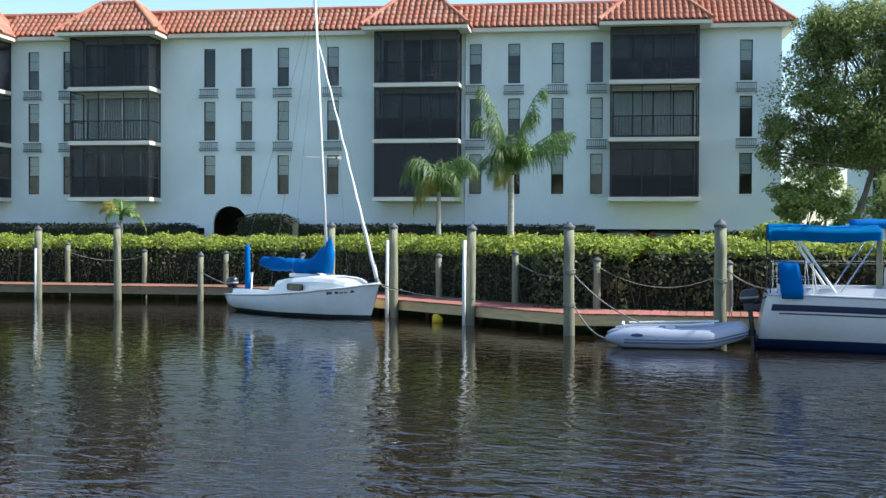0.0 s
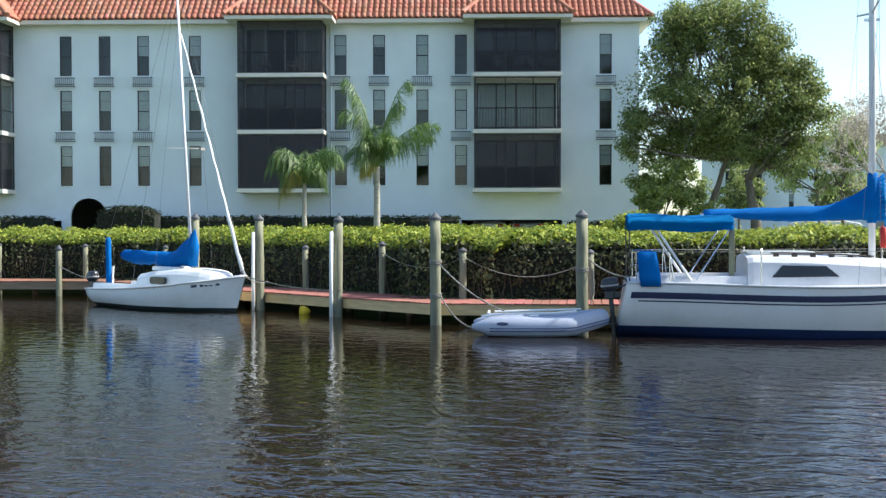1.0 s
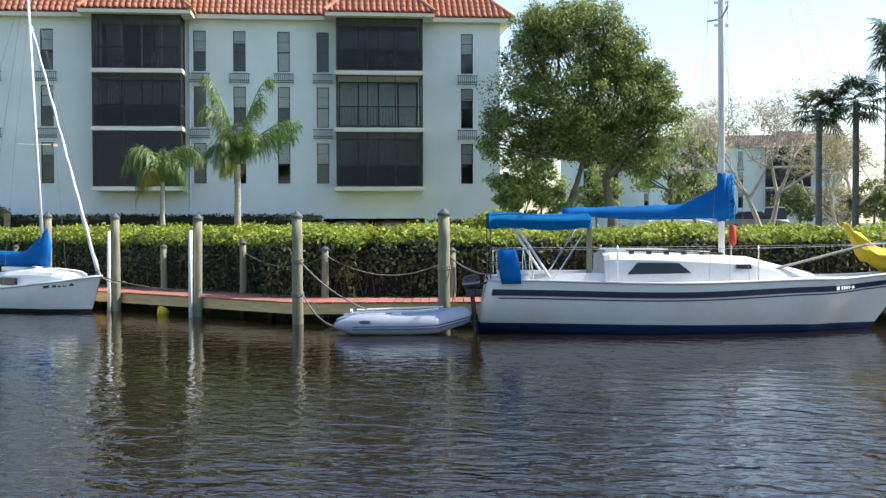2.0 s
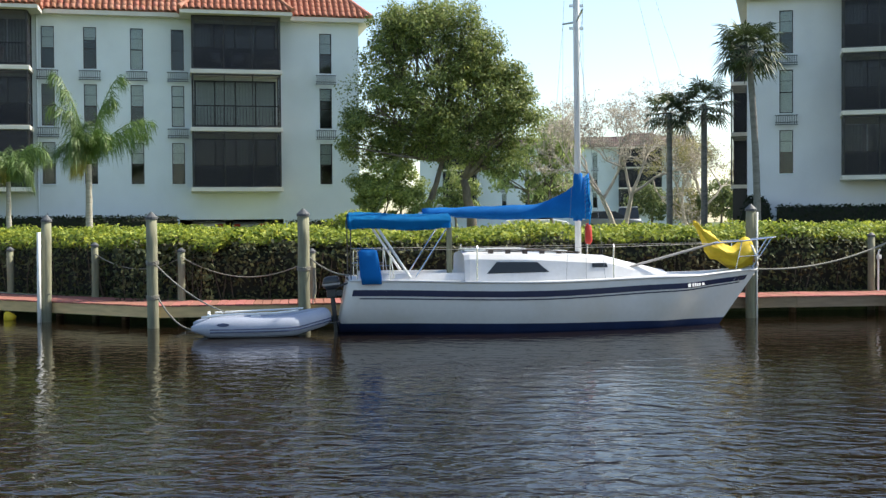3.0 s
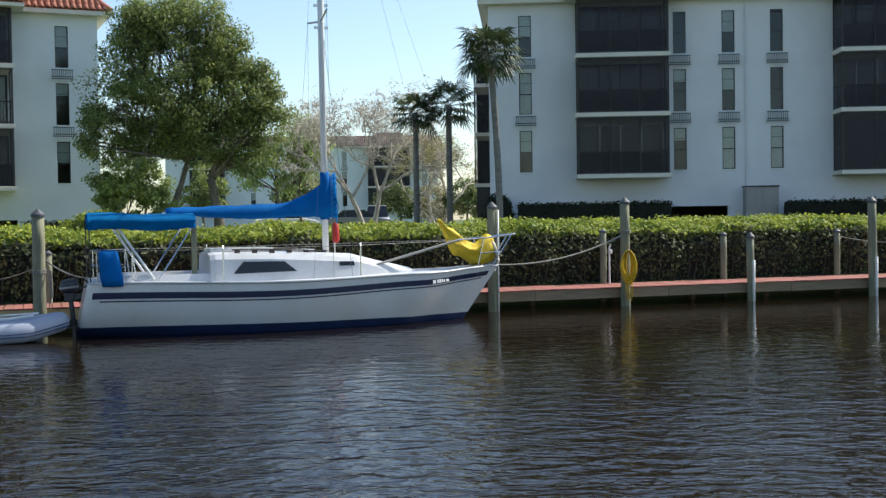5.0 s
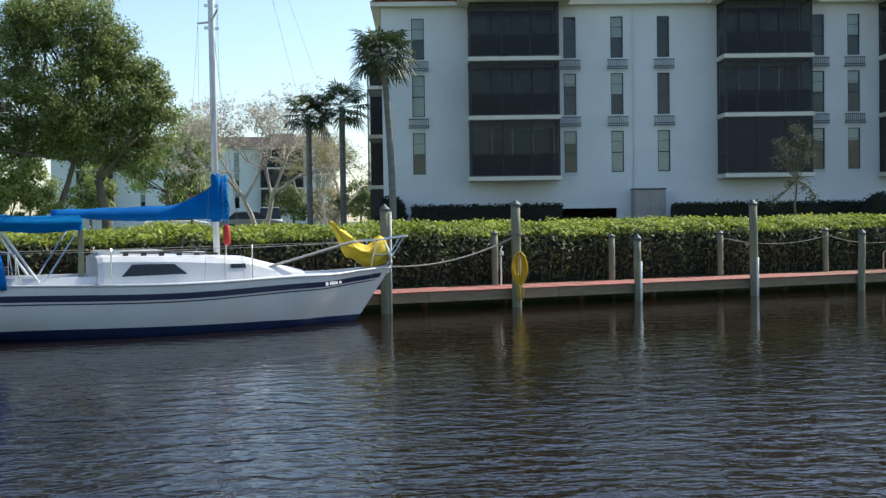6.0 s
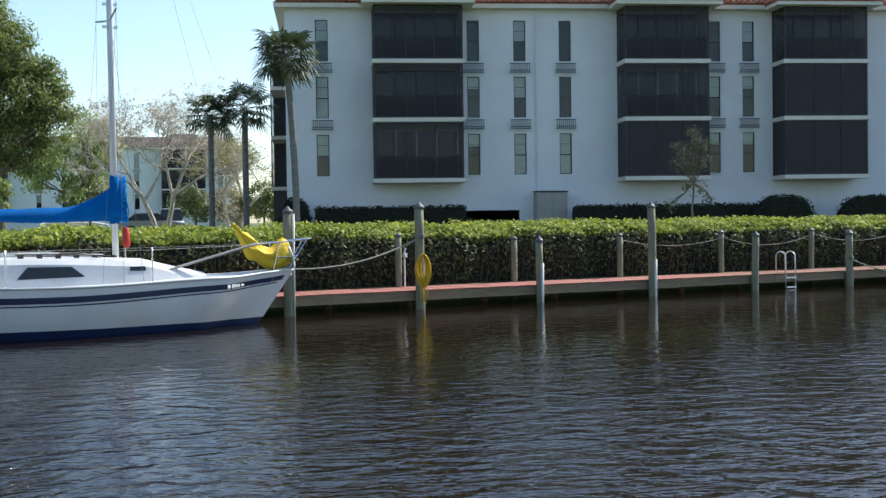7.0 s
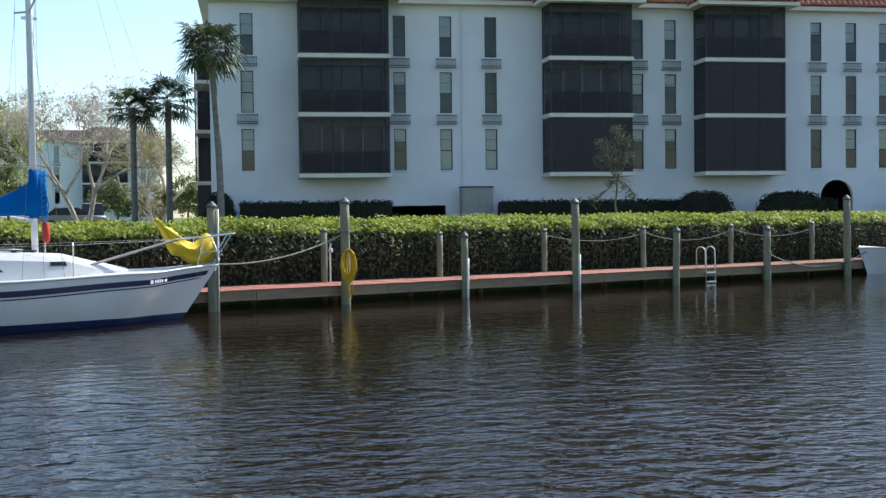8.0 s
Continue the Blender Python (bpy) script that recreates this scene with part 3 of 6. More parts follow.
def apartment_building(phi, dist, base, s_left, s_right, columns, bays, arch, gaps, label, seed, pieces, pipe=None, stucco=None, styles=(), through_way=False, tile=None):
    rng = random.Random(seed)
    stucco, tile = stucco or STUCCO, tile or TILE
    n = Vector((math.sin(radians(phi)), math.cos(radians(phi)), 0)) * dist
    house = thing("apartment_building", pose(n.x, n.y, base, 0, 0, -phi), label, "building")
    WALL_TOP, DEPTH = 10.8, 15.0
    holes = [(s, s + WIN_W, a, b) for s in columns for a, b in ROWS_Z]
    for s0, s1 in bays:
        holes += [(s0 + 0.12, s1 - 0.12, zb, zb + 2.4) for za, zb in SLABS]
    holes.append((arch - 0.9, arch + 0.9, 0.0, 2.07))
    holes += [(a, b, 0.12, 0.95) for a, b in gaps]
    bm = bmesh.new()
    wall_with_holes(bm, s_left, s_right, -0.6, WALL_TOP, holes)
    for x in (s_left, s_right - 0.2):
        box(bm, (x, 0.2, -0.6), (x + 0.2, DEPTH, WALL_TOP))
    for lo, hi in (((s_left, -0.6), (arch - 2.5, WALL_TOP)), ((arch + 2.5, -0.6), (s_right, WALL_TOP)), ((arch - 2.5, 1.1), (arch + 2.5, WALL_TOP))) if through_way else (((s_left, -0.6), (s_right, WALL_TOP)),):
        box(bm, (lo[0], DEPTH, lo[1]), (hi[0], DEPTH + 0.2, hi[1]))
    for sgn in (-1, 1):  # the haunches of the archway
        arc = [(arch + sgn * 0.9 * math.cos(a * math.pi / 16), 1.17 + 0.9 * math.sin(a * math.pi / 16)) for a in range(9)]
        for (xa, za), (xb, zb) in zip(arc, arc[1:]):
            q = [(xa, za), (xb, zb), (xb, 2.07), (xa, 2.07)]
            fr = [bm.verts.new((x, 0.002, z)) for x, z in q]
            bk = [bm.verts.new((x, 0.198, z)) for x, z in q]
            bm.faces.new(fr if sgn < 0 else fr[::-1])
            bm.faces.new((fr[0], bk[0], bk[1], fr[1]))
    part("wall", bm, stucco, house, "pale stucco wall")
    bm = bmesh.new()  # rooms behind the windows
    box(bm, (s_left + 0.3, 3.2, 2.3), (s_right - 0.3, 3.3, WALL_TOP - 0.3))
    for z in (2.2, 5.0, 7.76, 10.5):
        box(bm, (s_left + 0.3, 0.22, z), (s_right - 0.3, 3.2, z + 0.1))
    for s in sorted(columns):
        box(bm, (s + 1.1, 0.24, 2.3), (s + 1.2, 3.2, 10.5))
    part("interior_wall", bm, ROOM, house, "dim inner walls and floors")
    for s in columns:
        for i, (a, b) in enumerate(ROWS_Z):
            add_window(house, s, a, rng.choice((0, 2, 1, 2, 2, 3, 0, 2)), rng)
            if i:
                from_mesh("window_grille", ME_GRILLE, None, house, "grey wrought-iron grille below a window", at=pose(s, 0, a - 0.56))
    for k, (s0, s1) in enumerate(bays):
        add_bay(house, s0, s1, rng, styles[k] if k < len(styles) else "nnn")
    # roof: a tiled mansard, with a hipped cap over each stack of balconies
    E_Y, E_Z, T_Y, T_Z = -0.5, 10.86, 0.85, 12.15
    bm = bmesh.new()
    a, b = s_left - 0.5, s_right + 0.6
    loft(bm, [[(a, E_Y, E_Z), (b, E_Y, E_Z), (b, DEPTH + 0.6, E_Z), (a, DEPTH + 0.6, E_Z)],
              [(a + 1.3, T_Y, T_Z), (b - 1.3, T_Y, T_Z), (b - 1.3, DEPTH - 0.8, T_Z), (a + 1.3, DEPTH - 0.8, T_Z)]], closed=True)
    bay_slopes = []
    for s0, s1 in bays:
        e0, e1, ey, ez, ty, tz = s0 - 0.55, s1 + 0.55, -PROUD - 0.55, 10.76, -0.4, 12.45
        inset = 1.75
        loft(bm, [[(e0, ey, ez), (e1, ey, ez), (e1, 1.5, ez), (e0, 1.5, ez)],
                  [(e0 + inset, ty, tz), (e1 - inset, ty, tz), (e1 - inset, 1.2, tz), (e0 + inset, 1.2, tz)]], closed=True)
        bay_slopes.append((e0, e1, ey, ez, ty, tz, inset))
    roof = part("roof", bm, tile, house, "red barrel-tile roof with hipped caps")
    bm = bmesh.new()
    box(bm, (a + 0.02, E_Y + 0.02, E_Z - 0.2), (b - 0.02, -0.003, E_Z - 0.003))
    box(bm, (s_right + 0.003, 0.0, E_Z - 0.2), (b - 0.02, DEPTH, E_Z - 0.003))
    box(bm, (a + 0.02, 0.0, E_Z - 0.2), (s_left - 0.003, DEPTH, E_Z - 0.003))
    for e0, e1, ey, ez, ty, tz, inset in bay_slopes:
        box(bm, (e0 + 0.02, ey + 0.02, ez - 0.17), (e1 - 0.02, -0.52, ez - 0.003))
    part("eave_trim", bm, TRIM, house, "cream eave board")
    near, places = [], []
    for e0, e1, ey, ez, ty, tz, inset in bay_slopes:
        L = math.hypot(ty - ey, tz - ez)
        pl = tile_places((e0, ey, ez), (1, 0, 0), (0, ty - ey, tz - ez), lambda v: (inset * v / L, (e1 - e0) - inset * v / L), L)
        (near if e0 > -3 and pieces else places).extend(pl)
        Ls = math.hypot(inset, tz - ez)
        # flanks
        places += tile_places((e1, ey, ez), (0, 1, 0), (-inset, 0, tz - ez), lambda v: ((ty - ey) * v / Ls, 3.0), Ls)
        places += tile_places((e0, 1.5, ez), (0, -1, 0), (inset, 0, tz - ez), lambda v: (0.3, (1.5 - ey) - (ty - ey) * v / Ls), Ls)
        hips = bmesh.new()
        for x0, x1 in ((e0, e0 + inset), (e1, e1 - inset)):
            tube(hips, [Vector((x0, ey, ez + 0.08)).lerp(Vector((x1, ty, tz + 0.08)), k / 6) for k in range(7)], [0.13, 0.12] * 3 + [0.12], 8)
        tube(hips, [(e0 + inset, ty, tz + 0.06), (e1 - inset, ty, tz + 0.06)], 0.12, 8)
        part("hip_cap", hips, tile, roof)
    L = math.hypot(T_Y - E_Y, T_Z - E_Z)
    pl = tile_places((a, E_Y, E_Z), (1, 0, 0), (0, T_Y - E_Y, T_Z - E_Z), lambda v: (1.3 * v / L, (b - a) - 1.3 * v / L), L)
    pl = [m for m in pl if not any(e0 + 0.9 < m.translation.x < e1 - 0.9 for e0, e1, *_ in bay_slopes)]
    near += [m for m in pl if m.translation.x > 2 and pieces]
    places += [m for m in pl if not (m.translation.x > 2 and pieces)]
    cap = bmesh.new()
    tube(cap, [(a + 1.3, T_Y, T_Z + 0.05), (b - 1.3, T_Y, T_Z + 0.05)], 0.13, 8)
    tube(cap, [(b, E_Y, E_Z + 0.06), (b - 1.3, T_Y, T_Z + 0.06)], 0.13, 8)
    part("ridge_cap", cap, tile, roof)
    tile_roof("roof_tiles", roof, near + places, min(pieces, len(near)), tile)
    # a drain pipe
    bm = bmesh.new()
    x = pipe if pipe is not None else bays[0][1] + 0.35
    tube(bm, [(x, -0.06, 0.0), (x, -0.06, 10.6)], 0.04, 8)
    part("drain_pipe", bm, stucco, house)
    return house


BUILDING_A = apartment_building(
    7.67, 58.16, 1.42, -48.0, 8.6, [-29.8, -27.86, -20.23, -18.28, -16.35, -13.76, -6.5, -4.58, -2.43, -0.52, 6.64],
    [(-35.1, -30.75), (-26.75, -22.55), (-11.03, -6.9), (0.43, 4.6)], -18.84, [(-0.2, 4.8), (-22.0, -20.2)],
    "three-storey mint-white apartment house with red tiled roof", 4, 280, -6.68, STUCCO, ("nnn", "nwp", "dnp", "nwn"), True)
BUILDING_B = apartment_building(
    36.35, 56.1, 1.62, -1.62, 52.0, [-0.18, 7.1, 9.37, 11.61, 19.1, 20.83, 28.67, 30.6, 32.46],
    [(2.52, 6.71), (14.5, 18.6), (22.36, 26.53)], 30.1, [(6.9, 9.6), (33.0, 36.0)],
    "three-storey white apartment house in shade behind the canal hedge", 9, 0, 10.45, STUCCO_B, ("nnn", "dnn", "ddn"))


# ---- dock, piles ----
dock = thing("dock", pose(0, 0, 0), "low timber dock with reddish deck boards along the canal", "dock", kind="structure")
DECK_W = 1.52
for seg in range(3):
    a, b = LINE[seg], LINE[seg + 1]
    L = (b - a).length
    d = (b - a).normalized()
    ang = math.atan2(d.y, d.x)
    # fascia planks, joists below
    n = max(1, round(L / 3.4))
    for k in range(n):
        bm = bmesh.new()
        w = L / n
        box(bm, (0.004, -0.05, DECK_Z - 0.26), (w - 0.004, -0.005, DECK_Z - 0.035), 0.008)
        p, _ = on_line(seg, k * w, 0)
        part("fascia_plank", bm, PALE_LIT_FASCIA if seg == 1 or seg == 2 and k < 2 else FASCIA, dock, at=pose(p.x, p.y, random.uniform(-0.006, 0.006), 0, 0, math.degrees(ang)))
    bm = bmesh.new()
    for off in (0.5, 1.3):
        box(bm, (0.05, off, DECK_Z - 0.25), (L - 0.05, off + 0.06, DECK_Z - 0.04))
    for k in range(int(L / 2.2)):
        tube(bm, [(1.1 + k * 2.2, 1.2, -1.2), (1.1 + k * 2.2, 1.2, DECK_Z - 0.06)], 0.09, 8)
    part("joists", bm, FASCIA, dock, at=pose(a.x, a.y, 0, 0, 0, math.degrees(ang)))

# ---- piles and posts ----
def pile_mesh(height, r, capped, lean_seed):
    rng = random.Random(lean_seed)
    bm = bmesh.new()
    pts, rs = [], []
    n = 8
    for i in range(n + 1):
        z = -1.5 + (height + 1.5) * i / n
        pts.append((rng.uniform(-0.006, 0.006), rng.uniform(-0.006, 0.006), z))
        rs.append(r * (1.06 - 0.10 * i / n + rng.uniform(-0.012, 0.012)))
    tube(bm, pts, rs, 14)
    return bm


def pile(x, y, top, r, label, group, band=None, seed=0):
    rng = random.Random(seed)
    t = thing("mooring_pile", pose(x, y, 0, rng.uniform(-0.7, 0.7), rng.uniform(-0.9, 0.9), rng.uniform(0, 90)), label, "pile", group)
    part("post", pile_mesh(top - 0.12, r, True, seed), PILE, t, smooth=True)
    bm = bmesh.new()
    rings = []
    for z, rr in ((top - 0.13, r * 1.0), (top - 0.125, r * 1.12), (top - 0.08, r * 1.12), (top + 0.03, r * 0.12)):
        rings.append([(math.cos(2 * math.pi * k / 14) * rr, math.sin(2 * math.pi * k / 14) * rr, z) for k in range(14)])
    loft(bm, rings, closed=True)
    part("cap", bm, PILE_CAP, t, "dark pointed cap")
    return t


for i, (x, y, top, r) in enumerate(((-12.76, 37.35, 2.3, 0.115), (-10.09, 36.82, 2.36, 0.115), (-7.41, 36.28, 1.51, 0.09), (-2.9, 31.98, 2.41, 0.11),
                                    (-1.07, 29.61, 2.36, 0.11), (0.79, 27.19, 2.32, 0.11), (2.7, 24.72, 2.35, 0.115), (5.69, 24.04, 2.4, 0.125),
                                    (15.1, 21.83, 2.45, 0.115), (18.36, 21.07, 2.53, 0.115), (21.71, 20.28, 1.66, 0.095), (25.22, 19.45, 2.5, 0.11),
                                    (28.81, 18.61, 1.67, 0.10), (32.49, 17.74, 1.66, 0.11), (36.13, 16.89, 2.58, 0.115))):
    d = Vector((1, -0.235)).normalized() if x > 2 else Vector((0.61, -0.79)) if x > -6 else Vector((0.98, -0.196))
    off = Vector((d.y, -d.x)) * (r + 0.055)
    pile(x + off.x, y + off.y, top, r, "grey-green weathered mooring pile with a dark pointed cap" if top > 2 else "short weathered timber pile at the dock edge", "piles along the dock", seed=i + 3)

for i, (x, y, top) in enumerate(((-12.36, 38.75, 1.77), (-9.69, 38.22, 1.56), (-6.94, 37.67, 1.53), (-4.3, 36.2, 1.5), (-0.08, 30.7, 1.58), (1.77, 28.31, 1.7),
                                 (3.45, 26.12, 1.59), (6.2, 25.41, 1.55), (18.92, 22.42, 1.8), (22.28, 21.63, 1.66), (25.7, 20.83, 1.68), (29.35, 19.98, 1.70), (32.95, 19.13, 1.71), (36.69, 18.25, 1.73))):
    t = thing("dock_post", pose(x, y, 0, 0, 0, 20 * i), "weathered square-topped rope post on the back of the dock", "post", "rope posts on the dock")
    part("post", pile_mesh(top - 0.07, 0.085, False, 40 + i), PILE, t, smooth=True)
    bm = bmesh.new()
    loft(bm, [[(math.cos(2 * math.pi * k / 12) * rr, math.sin(2 * math.pi * k / 12) * rr, z) for k in range(12)] for z, rr in ((top - 0.08, 0.087), (top - 0.075, 0.096), (top - 0.04, 0.096), (top + 0.02, 0.02))], closed=True)
    part("cap", bm, PILE_CAP, t)

for x, y, z0, z1, r in ((-12.85, 37.1, -0.4, 1.6, 0.045), (-1.37, 29.42, -0.4, 1.95, 0.045), (0.51, 26.97, -0.4, 1.97, 0.045), (21.63, 20.0, -0.4, 1.0, 0.032), (25.13, 19.14, -0.4, 1.0, 0.032), (15.13, 21.55, -0.4, 2.3, 0.022)):
    bm = bmesh.new()
    tube(bm, [(0, 0, z0), (0, 0, (z0 + z1) / 2), (0.01, 0, z1)], r, 10)
    tagged(part("pile_guide", bm, PVC, None, smooth=True, at=pose(x, y, 0)), "white plastic guide pipe upright against a mooring pile", "pipe", "guide pipes")


# ---- hedge along the bank ----
hedge = thing("hedge", pose(0, 0, 0), "clipped broad-leaved hedge, sunlit on top and dark below", "hedge")
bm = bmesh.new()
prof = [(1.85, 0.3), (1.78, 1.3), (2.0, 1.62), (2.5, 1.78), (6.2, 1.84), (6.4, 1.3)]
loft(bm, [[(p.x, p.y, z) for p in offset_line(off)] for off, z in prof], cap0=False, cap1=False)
part("core", bm, DARK_CORE, hedge, "near-black inner body standing for shade between the leaves")


def hedge_leaves():
    rng = np.random.default_rng(7)
    top_c, top_n, low_c, low_n = [], [], [], []
    for seg in range(3):
        a, b = LINE[seg], LINE[seg + 1]
        L = (b - a).length
        d = (b - a).normalized()
        nrm = np.array([-d.y, d.x, 0])
        u0 = 20.0 if seg == 0 else -1.0
        u1 = L + 1.0 if seg < 2 else 42.0
        dens = 300 if seg else 220
        # Bright leaves over the top, shade-coloured leaves down the face.
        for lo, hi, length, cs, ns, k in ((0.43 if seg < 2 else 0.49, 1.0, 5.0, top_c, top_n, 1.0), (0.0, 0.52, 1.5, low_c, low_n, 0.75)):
            n = int((u1 - u0) * length * dens * k)
            u = rng.uniform(u0, u1, n)
            q = rng.uniform(0, 1, n) * (hi - lo) + lo
            P = np.array(((1.72, 0.42), (1.60, 0.95), (1.62, 1.40), (1.78, 1.70), (2.15, 1.86), (3.2, 1.93), (6.2, 1.95)))
            s = q * 6
            i = np.minimum(s.astype(int), 5)
            f = (s - i)[:, None]
            oz = P[i] * (1 - f) + P[i + 1] * f
            dirv = P[i + 1] - P[i]
            out = np.stack([-dirv[:, 1], dirv[:, 0]], 1)
            out /= np.linalg.norm(out, axis=1)[:, None]
            wob = 0.06 * np.sin(u * 2.1 + seg) + 0.05 * np.sin(u * 5.3 + oz[:, 0] * 3) + rng.normal(0, 0.045, n) + 0.03 * np.sin(u * 0.9)
            oz = oz + out * wob[:, None]
            # mitre the ends of the stretches
            c = np.array([a.x, a.y, 0]) + np.outer(u, [d.x, d.y, 0]) + np.outer(oz[:, 0], nrm) + np.outer(oz[:, 1], [0, 0, 1])
            keep = np.ones(n, bool)
            if seg == 1:
                keep = (u > -0.2 * (oz[:, 0])) & (u < L + 0.1)
            cs.append(c[keep])
            nn_ = np.outer(out[:, 0], nrm) + np.outer(out[:, 1], [0, 0, 1])
            ns.append(nn_[keep])
    return np.concatenate(top_c), np.concatenate(top_n), np.concatenate(low_c), np.concatenate(low_n)


tc, tn, lc, ln = hedge_leaves()
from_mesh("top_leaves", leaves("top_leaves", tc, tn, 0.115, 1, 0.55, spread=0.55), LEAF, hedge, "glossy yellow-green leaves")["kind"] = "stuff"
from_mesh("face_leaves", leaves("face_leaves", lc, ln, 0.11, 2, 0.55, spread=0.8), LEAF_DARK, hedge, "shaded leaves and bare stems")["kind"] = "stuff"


stems = bmesh.new()
rnd = random.Random(17)
for seg, n_ in ((0, 60), (1, 60), (2, 150)):
    L = (LINE[seg + 1] - LINE[seg]).length
    for k in range(n_):
        u = (rnd.uniform(20, L) if seg == 0 else rnd.uniform(0, min(L, 40)))
        p, d = on_line(seg, u, 1.72)
        q = p + d * rnd.uniform(-0.25, 0.25)
        nb = Vector((-d.y, d.x)) * rnd.uniform(-0.12, 0.04)
        tube(stems, [(p.x, p.y, 0.35), ((p.x + q.x) / 2 + nb.x, (p.y + q.y) / 2 + nb.y, 0.8), (q.x + nb.x, q.y + nb.y, rnd.uniform(1.2, 1.6))], [0.018, 0.013, 0.007], 4, caps=False)
part("undergrowth", stems, TWIG, hedge, "bare brown stems at the hedge's foot")["kind"] = "stuff"


# ---- boats ----
def ease(a, b, x):
    x = min(max((x - a) / (b - a), 0.0), 1.0)
    return x * x * (3 - 2 * x)


def curve(pts, x):
    """Smooth interpolation of a few (x, value) pairs, or a function."""
    if callable(pts):
        return pts(x)
    for (a, va), (b, vb) in zip(pts, pts[1:]):
        if x <= b:
            return va + (vb - va) * ease(a, b, x) if b > a else vb
    return pts[-1][1]


class Hull:
    """A sailing-boat hull: x from stern to bow, half-breadth by height."""

    def __init__(self, x0, x1, beam, sheer, keel, stem_rake, stern_rake, full=0.62):
        self.x0, self.x1, self.beam, self.sheer, self.keel = x0, x1, beam, sheer, keel
        self.stem_rake, self.stern_rake, self.full = stem_rake, stern_rake, full

    def at(self, u, z):
        zs, zk = self.zs(u), curve(self.keel, u)
        w = min(max((z - zk) / (zs - zk), 0.0), 1.0)
        y = self.b(u) * (1 - (1 - w) ** 2.4) ** self.full
        x = self.x0 + (self.x1 - self.x0) * u
        x -= self.stem_rake * (1 - (z / zs if z > 0 else 1.4 * z)) * ease(0.55, 1.0, u) ** 1.3
        x -= self.stern_rake * (1 - z / zs) * (1 - ease(0.0, 0.2, u))
        return Vector((x, y, z))

    def side(self, x, z):
        """Half-breadth at a place along and a height."""
        a, b = 0.0, 1.0
        for _ in range(24):
            u = (a + b) / 2
            a, b = (u, b) if self.at(u, z).x < x else (a, u)
        return self.at(u, z).y

    def zs(self, u):
        return curve(self.sheer, u)

    def b(self, u):
        return curve(self.beam, u) if u < 0.999 else 0.012

    def band(self, lo, hi, out=0.0, nu=36, nz=7, caps=True, u0=0.0, u1=1.0):
        """The skin between two heights (functions of u), both sides."""
        bm = bmesh.new()
        for side in (-1, 1):
            rows = []
            for i in range(nu + 1):
                u = u0 + (u1 - u0) * i / nu
                a, b = lo(u), hi(u)
                row = []
                for k in range(nz + 1):
                    p = self.at(u, a + (b - a) * k / nz)
                    row.append(bm.verts.new((p.x, side * (p.y + out), p.z)))
                rows.append(row)
            for ra, rb in zip(rows, rows[1:]):
                for k in range(nz):
                    q = (ra[k], rb[k], rb[k + 1], ra[k + 1])
                    bm.faces.new(q if side < 0 else q[::-1])
        if caps and u0 == 0.0:
            bm.verts.ensure_lookup_table()
            n = (nu + 1) * (nz + 1)
            a = [bm.verts[k] for k in range(nz + 1)]
            b = [bm.verts[n + k] for k in range(nz + 1)]
            for k in range(nz):
                bm.faces.new((a[k + 1], b[k + 1], b[k], a[k]))
        return bm

    def deck(self, camber=0.06, nu=36):
        bm = bmesh.new()
        rings = []
        for i in range(nu + 1):
            u = i / nu
            p = self.at(u, self.zs(u))
            rings.append([(p.x, p.y * f, p.z + camber * (1 - f * f)) for f in (-1, -0.6, -0.2, 0.2, 0.6, 1)])
        loft(bm, rings, cap0=False, cap1=False)
        return bm


